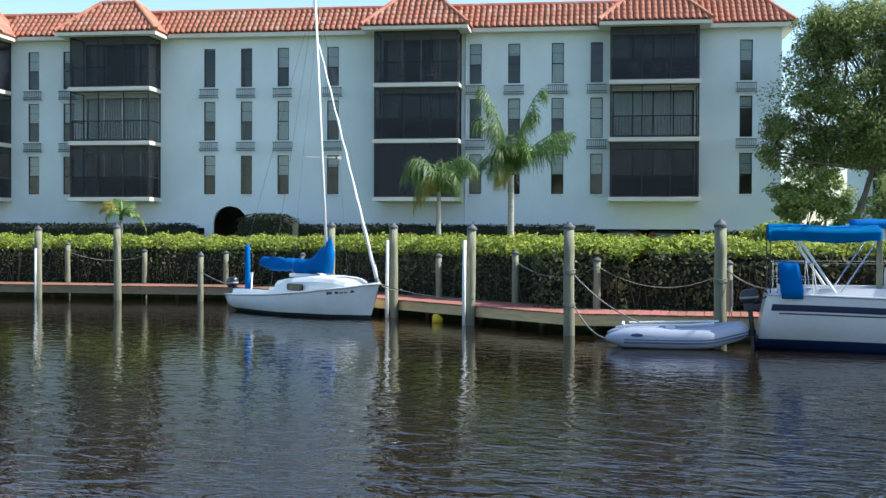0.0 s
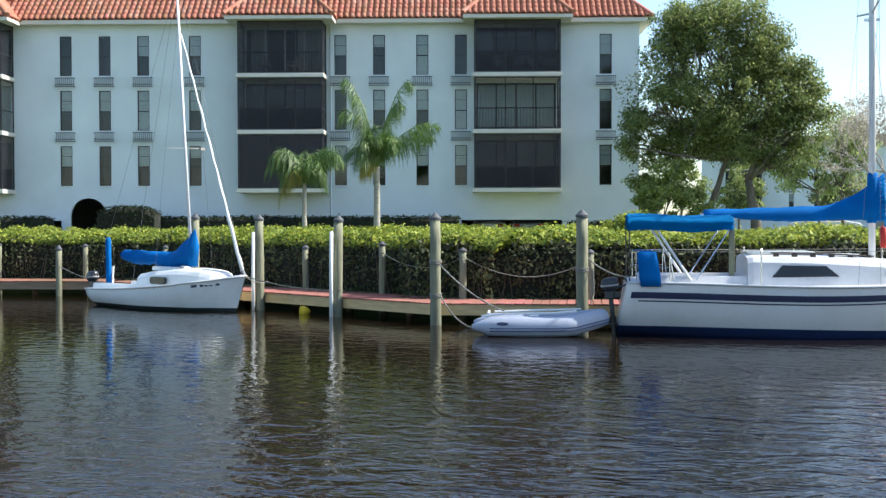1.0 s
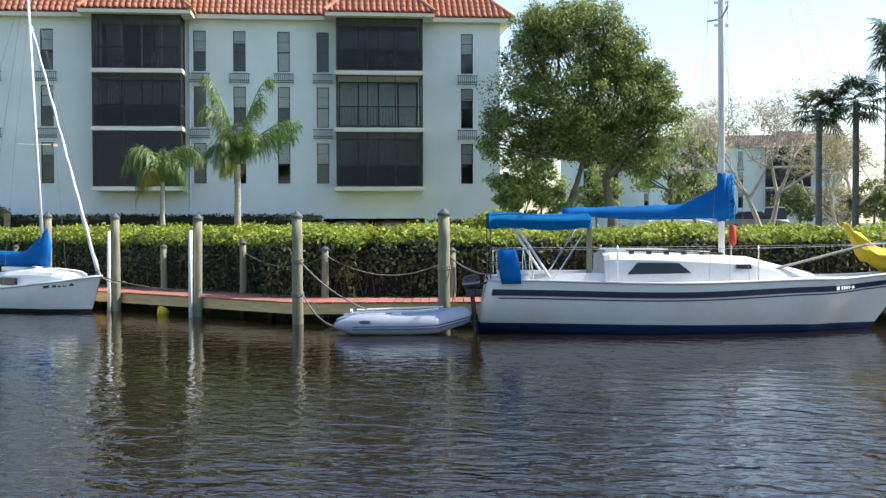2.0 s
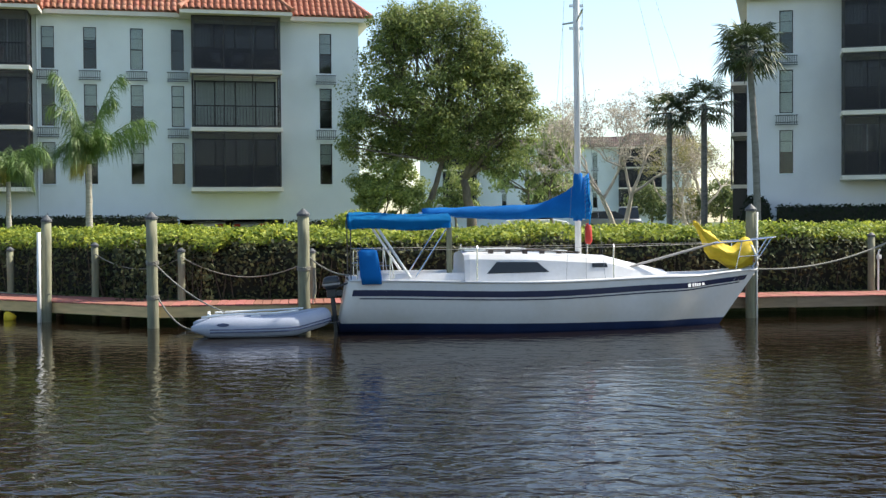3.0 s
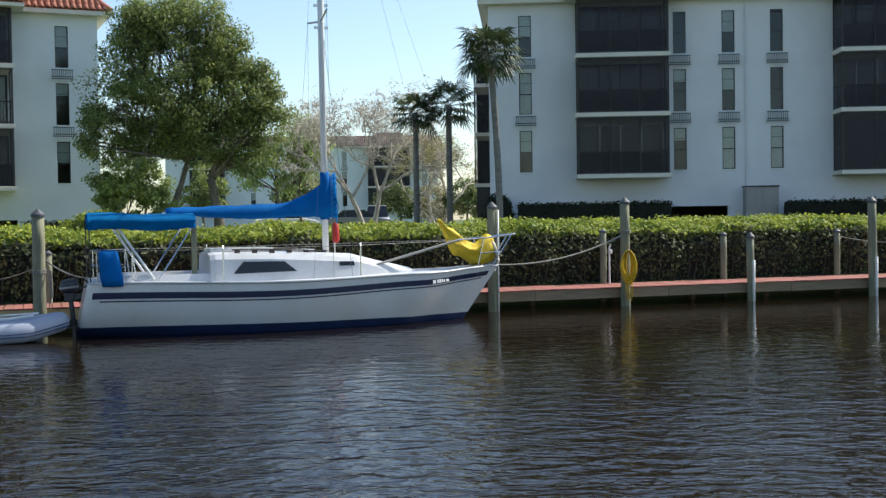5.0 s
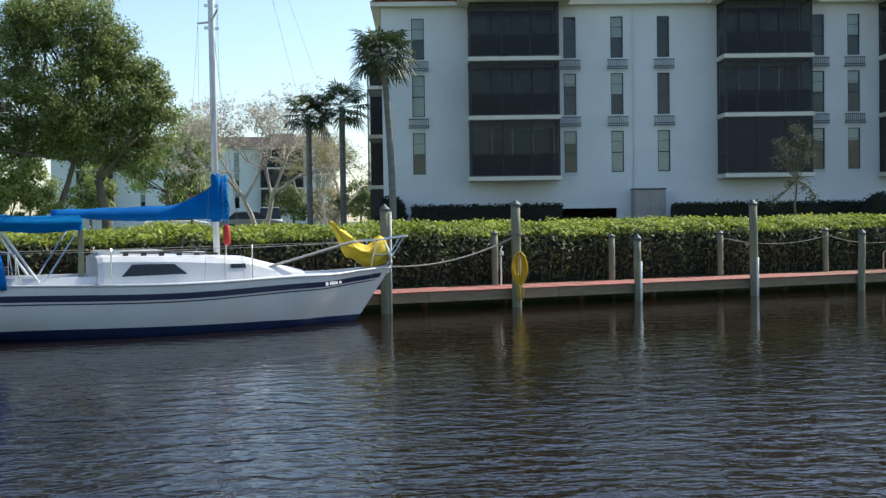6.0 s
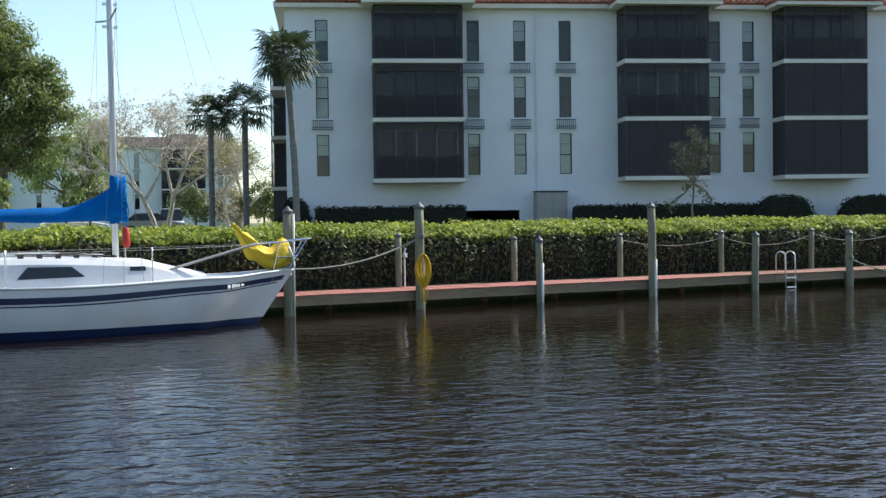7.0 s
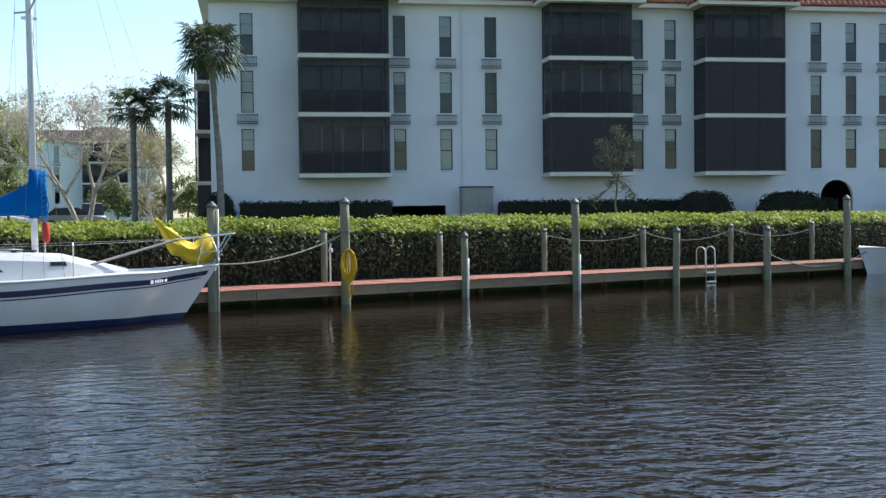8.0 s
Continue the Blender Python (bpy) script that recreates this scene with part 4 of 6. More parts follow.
def outboard(name, at, cowl, label, leg=1.0, scale=1.0):
    t = thing(name, at, label, "outboard motor")
    s = scale
    bm = bmesh.new()
    rings = []
    for z, w, l, dx in ((0.0, 0.10, 0.15, 0.0), (0.06, 0.14, 0.21, 0.0), (0.20, 0.15, 0.23, 0.0), (0.30, 0.13, 0.20, 0.02), (0.34, 0.07, 0.12, 0.03)):
        rings.append([(dx * s + math.copysign(abs(math.cos(a)) ** 0.6, math.cos(a)) * l * s, math.copysign(abs(math.sin(a)) ** 0.6, math.sin(a)) * w * s, z * s) for a in (2 * math.pi * k / 16 for k in range(16))])
    loft(bm, rings, closed=True)
    part("cowl", bm, cowl, t, smooth=True)
    bm = bmesh.new()
    loft(bm, [[(math.copysign(abs(math.cos(a)) ** 0.6, math.cos(a)) * l * s, math.copysign(abs(math.sin(a)) ** 0.6, math.sin(a)) * w * s, z * s) for a in (2 * math.pi * k / 16 for k in range(16))] for z, w, l in ((0.10, 0.15, 0.225), (0.10, 0.157, 0.235), (0.16, 0.157, 0.237), (0.16, 0.15, 0.225))], closed=True, cap0=False, cap1=False)
    part("cowl_band", bm, GREY_METAL, t, "grey band round the cowl", smooth=True)
    bm = bmesh.new()
    box(bm, (-0.15 * s, -0.07 * s, -0.22 * s), (0.10 * s, 0.07 * s, 0.0), 0.02)
    box(bm, (0.10 * s, -0.10 * s, -0.20 * s), (0.26 * s, 0.10 * s, -0.06 * s), 0.015)
    part("bracket", bm, MOTOR, t)
    bm = bmesh.new()
    loft(bm, [[(-0.06 * s, -0.02 * s, z), (0.015 * s, -0.032 * s, z), (0.06 * s, 0, z), (0.015 * s, 0.032 * s, z), (-0.06 * s, 0.02 * s, z)] for z in (-0.2 * s, -0.55 * leg, -0.85 * leg)], closed=True)
    box(bm, (-0.22 * s, -0.09 * s, -0.66 * leg), (0.10 * s, 0.09 * s, -0.64 * leg))
    part("leg", bm, MOTOR, t, "worn dark metal leg")
    bm = bmesh.new()
    tube(bm, [(0.18 * s, 0, 0.05 * s), (0.5 * s, 0.02, 0.12 * s), (0.68 * s, 0.02, 0.14 * s)], 0.018, 8)
    part("tiller", bm, MOTOR, t)
    return t


def bars(ob, x0, x1, y, z0, z1, pattern, mat, name="registration_mark", slope=0.0):
    """Plain bars in place of lettering."""
    total = sum(pattern)
    x = x0
    for i, w in enumerate(pattern):
        w = (x1 - x0) * w / total
        if i % 2 == 0:
            dz = slope * (x - x0)
            bm = bmesh.new()
            vs = [bm.verts.new(p) for p in ((x, y(x), z0 + dz), (x + w, y(x + w), z0 + dz + slope * w), (x + w, y(x + w), z1 + dz + slope * w), (x, y(x), z1 + dz))]
            bm.faces.new(vs)
            part(name, bm, mat, ob)
        x += w


def big_sailboat():
    """About 8.6 m long, bow along +x; the canal side is -y."""
    t = thing("sailboat", pose(9.4, 21.75, 0, 0, 0, math.degrees(math.atan2(-0.235, 1))), "white sailboat with navy stripe and blue canvas covers", "sailboat")
    H = Hull(-3.28, 5.16, [(0, 0.98), (0.45, 1.30), (0.75, 0.95), (0.92, 0.35), (1, 0.02)],
             [(0, 1.0), (0.42, 0.94), (0.8, 1.0), (1, 1.09)], [(0, -0.08), (0.4, -0.42), (0.85, -0.30), (1, -0.12)], 0.80, 0.20, 0.42)
    boot = lambda u: 0.19 - 0.06 * u
    part("hull_side", H.band(boot, H.zs), CREAM_GEL, t, "off-white gelcoat topsides", smooth=True)
    part("bottom", H.band(lambda u: curve(H.keel, u), boot), BOTTOM, t, "dark blue bottom paint", smooth=True)
    part("stripe", H.band(lambda u: H.zs(u) - 0.275 + 0.09 * u * u, lambda u: H.zs(u) - 0.155 + 0.07 * u * u, 0.010, nz=3, caps=False, u0=0.012, u1=0.985), NAVY, t, "navy stripe below the gunwale", smooth=True)
    part("pinstripe", H.band(lambda u: H.zs(u) - 0.335 + 0.10 * u * u, lambda u: H.zs(u) - 0.312 + 0.10 * u * u, 0.010, nz=1, caps=False, u0=0.03, u1=0.97), NAVY, t)
    part("deck", H.deck(), DECK_GEL, t, smooth=True)
    bm = bmesh.new()
    for side in (-1, 1):
        tube(bm, [(p.x, side * p.y, p.z + 0.02) for p in (H.at(i / 30, H.zs(i / 30)) for i in range(31))], 0.028, 6)
    part("toe_rail", bm, DECK_GEL, t, smooth=True)
    # cabin
    stations = ((-1.05, 0.80, 1.50), (-0.95, 0.82, 1.52), (0.2, 0.80, 1.50), (1.4, 0.72, 1.43), (1.9, 0.66, 1.40), (2.5, 0.52, 1.24), (3.15, 0.34, 1.09))
    bm = bmesh.new()
    rings = []
    for x, w, z in stations:
        d = 0.96
        rings.append([(x, -w * 1.12, d), (x, -w * 1.03, z - 0.12), (x, -w * 0.93, z - 0.025), (x, -w * 0.5, z + 0.02), (x, 0, z + 0.035), (x, w * 0.5, z + 0.02), (x, w * 0.93, z - 0.025), (x, w * 1.03, z - 0.12), (x, w * 1.12, d)])
    loft(bm, rings)
    cabin = part("cabin", bm, DECK_GEL, t, "white moulded cabin trunk")

    def side_y(x, z):
        for (a, wa, za), (b, wb, zb) in zip(stations, stations[1:]):
            if a <= x <= b:
                f = (x - a) / (b - a)
                w, top = wa + (wb - wa) * f, za + (zb - za) * f
                g = (z - 0.96) / (top - 0.12 - 0.96)
                return -(w * 1.12 + (w * 1.03 - w * 1.12) * min(g, 1.0)) - 0.012
        return -0.8

    for name, quad in (("cabin_window", ((-0.62, 1.12), (0.62, 1.14), (0.38, 1.335), (-0.42, 1.345))), ("porthole", ((1.50, 1.215), (1.82, 1.215), (1.80, 1.30), (1.50, 1.30)))):
        for side in (1, -1):
            bm = bmesh.new()
            (xa, za), (xb, zb), (xc, zc), (xd, zd) = quad
            rings = []
            for k in range(9):
                f = k / 8
                lo_, hi_ = (xa + (xb - xa) * f, za + (zb - za) * f), (xd + (xc - xd) * f, zd + (zc - zd) * f)
                rings.append([(x, side * (side_y(x, z) + dy), z) for dy, (x, z) in ((0, lo_), (0, hi_), (0.04, hi_), (0.04, lo_))])
            loft(bm, rings, closed=True)
            part(name, bm, DARK_ACRYLIC, cabin, "smoked dark cabin window")
    bm = bmesh.new()
    box(bm, (-1.0, -0.42, 1.54), (0.25, 0.42, 1.60), 0.02)
    box(bm, (0.55, -0.3, 1.50), (1.1, 0.3, 1.545), 0.015)
    part("hatch", bm, GEL, cabin)
    for side in (-1, 1):
        bm = bmesh.new()
        tube(bm, [(-0.6, side * 0.62, 1.575), (0.3, side * 0.6, 1.565), (1.3, side * 0.55, 1.51)], 0.016, 6)
        for k in range(6):
            x = -0.5 + k * 0.34
            box(bm, (x - 0.05, side * 0.61 - 0.02, 1.49), (x + 0.05, side * 0.61 + 0.02, 1.57 - 0.008 * k))
        part("handrail", bm, TEAK, cabin)
    bm = bmesh.new()
    for side in (-1, 1):
        loft(bm, [[(x, side * 0.62, 1.0), (x, side * 0.86, 1.0), (x, side * 0.80, 1.14), (x, side * 0.66, 1.14)] for x in (-3.05, -2.0, -1.0)], closed=True)
    part("cockpit_coaming", bm, DECK_GEL, t)
    # spars and sail cover
    mast_x = 1.4
    bm = bmesh.new()
    tube(bm, [(mast_x, 0, 1.42), (mast_x - 0.02, 0, 6.2), (mast_x - 0.06, 0, 11.4)], 0.085, 12, squash=0.75)
    mast = part("mast", bm, WHITE_SPAR, t, "tall pale aluminium mast", smooth=True)
    bm = bmesh.new()
    for side in (-1, 1):
        tube(bm, [(mast_x - 0.02, 0, 6.15), (mast_x - 0.1, side * 0.85, 6.25)], 0.022, 6)
    for z in (6.45, 6.0):
        box(bm, (mast_x - 0.16, -0.03, z), (mast_x + 0.12, 0.03, z + 0.05))
    part("spreader", bm, ALU, mast)
    bm = bmesh.new()
    tube(bm, [(1.32, 0, 2.26), (-1.85, 0, 2.28)], 0.05, 10)
    boom = part("boom", bm, ALU, t)
    bm = bmesh.new()
    rings = []
    rnd = random.Random(5)
    for i in range(25):
        f = i / 24
        x = 1.62 - 3.4 * f
        top = 2.40 + 0.60 * max(0.0, 1 - f * 3.0) ** 1.6 + 0.10 * (1 - f)
        bot = 2.17 + 0.045 * f + 0.02 * math.sin(9 * f)
        w = 0.13 - 0.05 * f
        c = [(x, -w * 0.2, top), (x, -w * 0.75, top * 0.6 + bot * 0.4), (x, -w, bot + (top - bot) * 0.25), (x, -w * 0.6, bot), (x, w * 0.6, bot), (x, w, bot + (top - bot) * 0.25), (x, w * 0.75, top * 0.6 + bot * 0.4), (x, w * 0.2, top)]
        rings.append([(px + rnd.uniform(-0.006, 0.006), py + rnd.uniform(-0.012, 0.012), pz + rnd.uniform(-0.012, 0.012)) for px, py, pz in c])
    loft(bm, rings, closed=True)
    sc = part("sail_cover", bm, CANVAS_DARK, t, "blue canvas mainsail cover", smooth=True)
    bm = bmesh.new()
    for k in range(9):
        z = 2.14 + 0.10 * k
        tube(bm, [(1.50, -0.12, z), (1.56 + 0.02 * (k % 3), -0.14, z + 0.05), (1.62, -0.10, z + 0.02)], 0.012, 5)
    tube(bm, [(1.60, -0.13, 2.05), (1.64, -0.14, 2.4), (1.58, -0.14, 2.7), (1.56, -0.12, 3.05)], 0.014, 6)
    part("lacing", bm, CANVAS, sc, "bright blue lacing cord")
    bm = bmesh.new()
    rings = []
    for z, r in ((2.15, 0.10), (2.5, 0.105), (2.9, 0.10), (3.08, 0.095)):
        rings.append([(mast_x + math.cos(2 * math.pi * k / 12) * r, math.sin(2 * math.pi * k / 12) * r * 0.9, z + 0.02 * math.sin(3 * k)) for k in range(12)])
    loft(bm, rings, closed=True)
    part("mast_collar", bm, CANVAS_DARK, t, smooth=True)
    # bimini
    bm = bmesh.new()
    rings = []
    for i in range(33):
        f = i / 32
        x = -3.27 + 1.95 * f
        z = 2.275 - 0.02 * f + 0.018 * math.sin(7 * f)
        prof = [(-0.90, z - 0.29 + 0.03 * f), (-0.95, z - 0.21), (-0.93, z - 0.165), (-0.965, z - 0.12), (-0.93, z - 0.075), (-0.88, z - 0.03), (-0.5, z + 0.02), (0, z + 0.04), (0.5, z + 0.02), (0.88, z - 0.04), (0.95, z - 0.14), (0.92, z - 0.27)]
        rings.append([(x + rnd.uniform(-0.01, 0.01), y + 0.018 * math.sin(5 * f + 11 * zz) + rnd.uniform(-0.007, 0.007), zz + 0.012 * math.sin(9 * f + 2 * k) + rnd.uniform(-0.007, 0.007)) for k, (y, zz) in enumerate(prof)])
    loft(bm, rings, cap0=False, cap1=False)
    bmesh.ops.solidify(bm, geom=bm.faces[:], thickness=0.02)
    bimini = part("bimini", bm, CANVAS, t, "bright blue canvas sun top", smooth=True)
    for y in (-0.86, 0.86):
        for a, b, r, mat in (((-3.24, 1.0), (-3.25, 2.2), 0.012, MOTOR), ((-2.75, 2.05), (-2.1, 1.06), 0.026, WHITE_SPAR), ((-2.5, 1.6), (-2.42, 1.06), 0.014, STEEL),
                             ((-1.4, 2.0), (-2.0, 1.06), 0.016, STEEL), ((-2.95, 1.42), (-2.62, 0.99), 0.02, WHITE_SPAR)):
            bm = bmesh.new()
            tube(bm, [(a[0], y, a[1]), (b[0], y, b[1])], r, 8)
            part("strut", bm, mat, bimini)
    bm = bmesh.new()
    box(bm, (-1.37, -0.68, 1.0), (-1.27, -0.58, 2.12), 0.01)
    part("boom_crutch", bm, PILE, t, "weathered grey support post")
    # rails
    ys = lambda x: H.at((x - H.x0) / (H.x1 - H.x0), 0.9).y - 0.06
    for side in (-1, 1):
        for x in (-0.85, 1.85):
            bm = bmesh.new()
            tube(bm, [(x, side * ys(x), 0.98), (x, side * ys(x), 1.62), (x, side * (ys(x) - 0.03), 1.66)], 0.016, 6)
            part("stanchion", bm, STEEL, t)
        bm = bmesh.new()
        tube(bm, [(x, side * ys(x), z) for x, z in ((-3.0, 1.60), (-0.85, 1.60), (1.85, 1.62), (4.1, 1.66))], 0.0045, 5)
        part("lifeline", bm, GREY_METAL, t, "thin wire lifeline")
    bm = bmesh.new()
    for z in (1.60, 1.30):
        tube(bm, [(-2.5, -0.95, z), (-3.15, -0.85, z), (-3.2, 0.0, z), (-3.15, 0.85, z), (-2.5, 0.95, z)], 0.010, 6)
    for x, y in ((-2.5, 0.95), (-3.12, 0.85)):
        for side in (-1, 1):
            tube(bm, [(x, side * y, 0.98), (x, side * y, 1.60)], 0.010, 6)
    part("stern_rail", bm, STEEL, t)
    bm = bmesh.new()
    for side in (-1, 1):
        tube(bm, [(4.1, side * 0.42, 1.66), (4.8, side * 0.28, 1.70), (5.45, side * 0.12, 1.76), (5.58, 0, 1.77)], 0.015, 8)
        tube(bm, [(4.75, side * 0.28, 1.70), (4.62, side * 0.22, 1.05)], 0.013, 6)
        tube(bm, [(5.45, side * 0.12, 1.76), (5.0, side * 0.08, 1.08)], 0.013, 6)
        tube(bm, [(5.2, side * 0.18, 1.4), (4.68, side * 0.25, 1.38)], 0.011, 6)
    part("pulpit", bm, STEEL, t)
    bm = bmesh.new()
    tube(bm, [(1.75, -0.62, 1.07), (4.25, -0.25, 1.68)], 0.026, 10)
    part("spinnaker_pole", bm, GREY_METAL, t)
    bm = bmesh.new()
    top = (mast_x - 0.06, 0, 11.35)
    for p in ((5.0, 0, 1.1), (-3.3, 0, 1.0)):
        tube(bm, [p, top], 0.0022, 5)
    for side in (-1, 1):
        for x in (1.3, 0.9):
            tube(bm, [(x, side * 1.08, 1.0), (mast_x - 0.1, side * 0.85, 6.25), top], 0.003, 5)
        tube(bm, [(1.7, side * 1.0, 1.0), (mast_x, 0, 6.1)], 0.004, 5)
    tube(bm, [(3.87, 0.0, 2.0), (mast_x + 0.08, 0, 11.2)], 0.0025, 5)
    part("rigging", bm, WIRE, t)
    # hung head-sail bag
    bm = bmesh.new()
    rings = []
    for i in range(29):
        f = i / 28
        x = 3.84 + 1.24 * f
        top_z = curve([(0, 2.12), (0.12, 1.94), (0.6, 1.58), (0.9, 1.78), (1.0, 1.66)], f)
        bot_z = curve([(0, 2.02), (0.3, 1.34), (0.7, 1.12), (1.0, 1.20)], f)
        w = 0.03 + 0.25 * math.sin(math.pi * min(f * 0.85 + 0.04, 1.0))
        cz, hz = (top_z + bot_z) / 2, max((top_z - bot_z) / 2, 0.03)
        rings.append([(x + 0.025 * math.sin(3 * a + 5 * f) + rnd.uniform(-0.008, 0.008), math.cos(a) * w * (1 + 0.26 * math.sin(5 * a + 11 * f)) + rnd.uniform(-0.012, 0.012),
                       cz + math.sin(a) * hz * (1 + 0.12 * math.sin(6 * a + 15 * f)) + rnd.uniform(-0.01, 0.01)) for a in (2 * math.pi * k / 22 for k in range(22))])
    loft(bm, rings, closed=True)
    part("sail_bag", bm, YELLOW, t, "yellow sail bag slung at the bow", smooth=True)
    bm = bmesh.new()
    rings = [[(5.1 + 0.05 * math.cos(a) + dx, 0.16 * math.cos(a) * s, z + 0.1 * s * math.sin(a)) for a in (2 * math.pi * k / 10 for k in range(10))] for dx, z, s in ((-0.06, 1.62, 0.5), (-0.02, 1.50, 1.2), (0.05, 1.33, 1.25), (0.1, 1.2, 0.5))]
    loft(bm, rings, closed=True)
    part("furled_jib", bm, GEL, t, "crumpled white sailcloth", smooth=True)
    # stern canvas bag, red float, mooring cleat
    bm = bmesh.new()
    rings = []
    for z, w, d in ((0.95, 0.19, 0.09), (1.1, 0.205, 0.11), (1.45, 0.19, 0.10), (1.58, 0.18, 0.08), (1.62, 0.12, 0.04)):
        rings.append([(-2.88 - (z - 1.2) * 0.12 + math.copysign(abs(math.cos(a)) ** 0.5, math.cos(a)) * w, -0.98 + math.copysign(abs(math.sin(a)) ** 0.5, math.sin(a)) * d + 0.01 * math.sin(5 * a + z * 9), z) for a in (2 * math.pi * k / 16 for k in range(16))])
    loft(bm, rings, closed=True)
    part("rail_bag", bm, CANVAS_DARK, t, "deep blue canvas bag on the stern rail", smooth=True)
    bm = bmesh.new()
    tube(bm, [(1.62, 0.05, 1.66), (1.63, 0.05, 1.72), (1.62, 0.05, 2.02), (1.61, 0.05, 2.08)], [0.05, 0.075, 0.07, 0.03], 10)
    part("life_vest", bm, RED, t, "red rolled cloth by the mast", smooth=True)
    bars(t, 3.42, 3.86, lambda x: -(H.side(x, 0.86) + 0.016), 0.80, 0.87, (2, 1, 1.2, 0.4, 1.2, 0.4, 1.2, 0.4, 1.2, 1, 2), INK_WHITE, slope=0.06)
    return t


BIG_BOAT = big_sailboat()
_m = BIG_BOAT.matrix_basis
outboard("outboard_motor", _m @ pose(-3.60, -0.45, 0.84, 0, -6, 0), MOTOR, "dark outboard motor on the sailboat's stern", 1.0, 0.74)


def small_sailboat():
    """About 5.5 m long, bow along +x."""
    t = thing("sailboat", pose(-3.58, 30.9, 0, 0, 0, -44.8), "small white cabin sailboat with blue sail cover at the dock", "sailboat")
    H = Hull(-2.45, 2.9, [(0, 0.84), (0.45, 1.05), (0.75, 0.80), (0.92, 0.33), (1, 0.02)],
             lambda u: 0.45 + 0.12 * u + 0.32 * u ** 2.4, [(0, -0.08), (0.5, -0.28), (0.9, -0.2), (1, -0.10)], 0.34, -0.10, 0.42)
    boot = lambda u: 0.085
    part("hull_side", H.band(boot, H.zs), GEL, t, "glossy white topsides", smooth=True)
    part("bottom", H.band(lambda u: curve(H.keel, u), boot), material("green_black_bottom", (0.02, 0.035, 0.033), 0.6, vary=0.2), t, "blackish green bottom paint", smooth=True)
    part("deck", H.deck(0.05), GEL, t, smooth=True)
    bm = bmesh.new()
    for side in (-1, 1):
        tube(bm, [(p.x, side * (p.y + 0.005), p.z - 0.01) for p in (H.at(i / 30, H.zs(i / 30)) for i in range(31))], 0.03, 6)
    part("rub_rail", bm, CREAM_GEL, t, smooth=True)
    bm = bmesh.new()
    stations = ((-0.38, 0.72, 0.90), (0.3, 0.74, 0.99), (1.1, 0.66, 1.02), (1.75, 0.52, 0.99), (2.02, 0.40, 0.93), (2.2, 0.30, 0.78))
    rings = []
    for x, w, z in stations:
        d = 0.46 + max(0, x) * 0.1
        rings.append([(x, -w * 1.08, d), (x, -w * 1.0, z - 0.13), (x, -w * 0.86, z - 0.03), (x, -w * 0.4, z + 0.02), (x, w * 0.4, z + 0.02), (x, w * 0.86, z - 0.03), (x, w, z - 0.13), (x, w * 1.08, d)])
    loft(bm, rings)
    cabin = part("cabin", bm, GEL, t, "rounded white cabin", smooth=False)
    for side in (-1, 1):
        bm = bmesh.new()
        rings = []
        y = side * 0.80
        for dy, s in ((-0.06, 1.0), (0.0, 1.0), (0.006, 0.9)):
            rings.append([(0.52 + math.copysign(abs(math.cos(a)) ** 0.35, math.cos(a)) * 0.30 * s, y + side * dy, 0.735 + math.copysign(abs(math.sin(a)) ** 0.35, math.sin(a)) * 0.09 * s) for a in (2 * math.pi * k / 20 for k in range(20))])
        loft(bm, rings, closed=True)
        part("cabin_window", bm, DARK_ACRYLIC, cabin, "dark oblong cabin window")
    bm = bmesh.new()
    box(bm, (-0.3, -0.32, 0.96), (0.55, 0.32, 1.06), 0.02)
    part("sliding_hatch", bm, GEL, cabin)
    bm = bmesh.new()
    for side in (-1, 1):
        loft(bm, [[(x, side * 0.5, 0.45), (x, side * 0.72, 0.45), (x, side * 0.68, 0.60), (x, side * 0.54, 0.60)] for x in (-2.3, -1.3, -0.4)], closed=True)
    part("cockpit_coaming", bm, GEL, t)
    bm = bmesh.new()
    tube(bm, [(0.90, 0, 1.0), (0.62, 0, 4.6), (0.34, 0, 8.6)], [0.042, 0.037, 0.033], 10)
    mast = part("mast", bm, WHITE_SPAR, t, "slim white mast", smooth=True)
    bm = bmesh.new()
    tube(bm, [(0.64, 0.6, 4.1), (0.64, -0.6, 4.06)], 0.009, 6)
    box(bm, (0.61, 0.48, 4.05), (0.70, 0.62, 4.12), 0.008)
    part("spreader", bm, GREY_METAL, mast)
    bm = bmesh.new()
    n = 24
    a, b = Vector((2.78, 0, 1.0)), Vector((0.52, 0, 7.0))
    tube(bm, [a.lerp(b, i / n) + Vector((0, 0.012 * math.sin(2.1 * i), 0)) for i in range(n + 1)], [0.02 + 0.028 * (1 - i / n) + 0.006 * math.sin(1.7 * i) for i in range(n + 1)], 9)
    part("furled_jib", bm, GEL, t, "white jib furled tight round its stay", smooth=True)
    bm = bmesh.new()
    tube(bm, [(2.84, 0, 0.9), (2.78, 0, 1.0)], 0.05, 8)
    tube(bm, [(2.86, 0, 0.88), (0.36, 0, 8.4)], 0.005, 5)
    for side in (-1, 1):
        tube(bm, [(0.6, side * 0.98, 0.5), (0.63, side * 0.6, 4.1), (0.42, 0, 7.4)], 0.003, 5)
        tube(bm, [(-2.35, side * 0.6, 0.5), (0.36, 0, 8.3)], 0.004, 5)
    part("rigging", bm, WIRE, t)
    bm = bmesh.new()
    tube(bm, [(0.9, 0, 1.22), (-1.95, 0.0, 1.33)], 0.03, 8)
    part("boom", bm, ALU, t)
    bm = bmesh.new()
    rnd = random.Random(8)
    rings = []
    for i in range(21):
        f = i / 20
        x = 1.02 - 2.95 * f
        top = 1.40 + 0.62 * max(0, 1 - f * 3.2) ** 1.5 + 0.06 * f
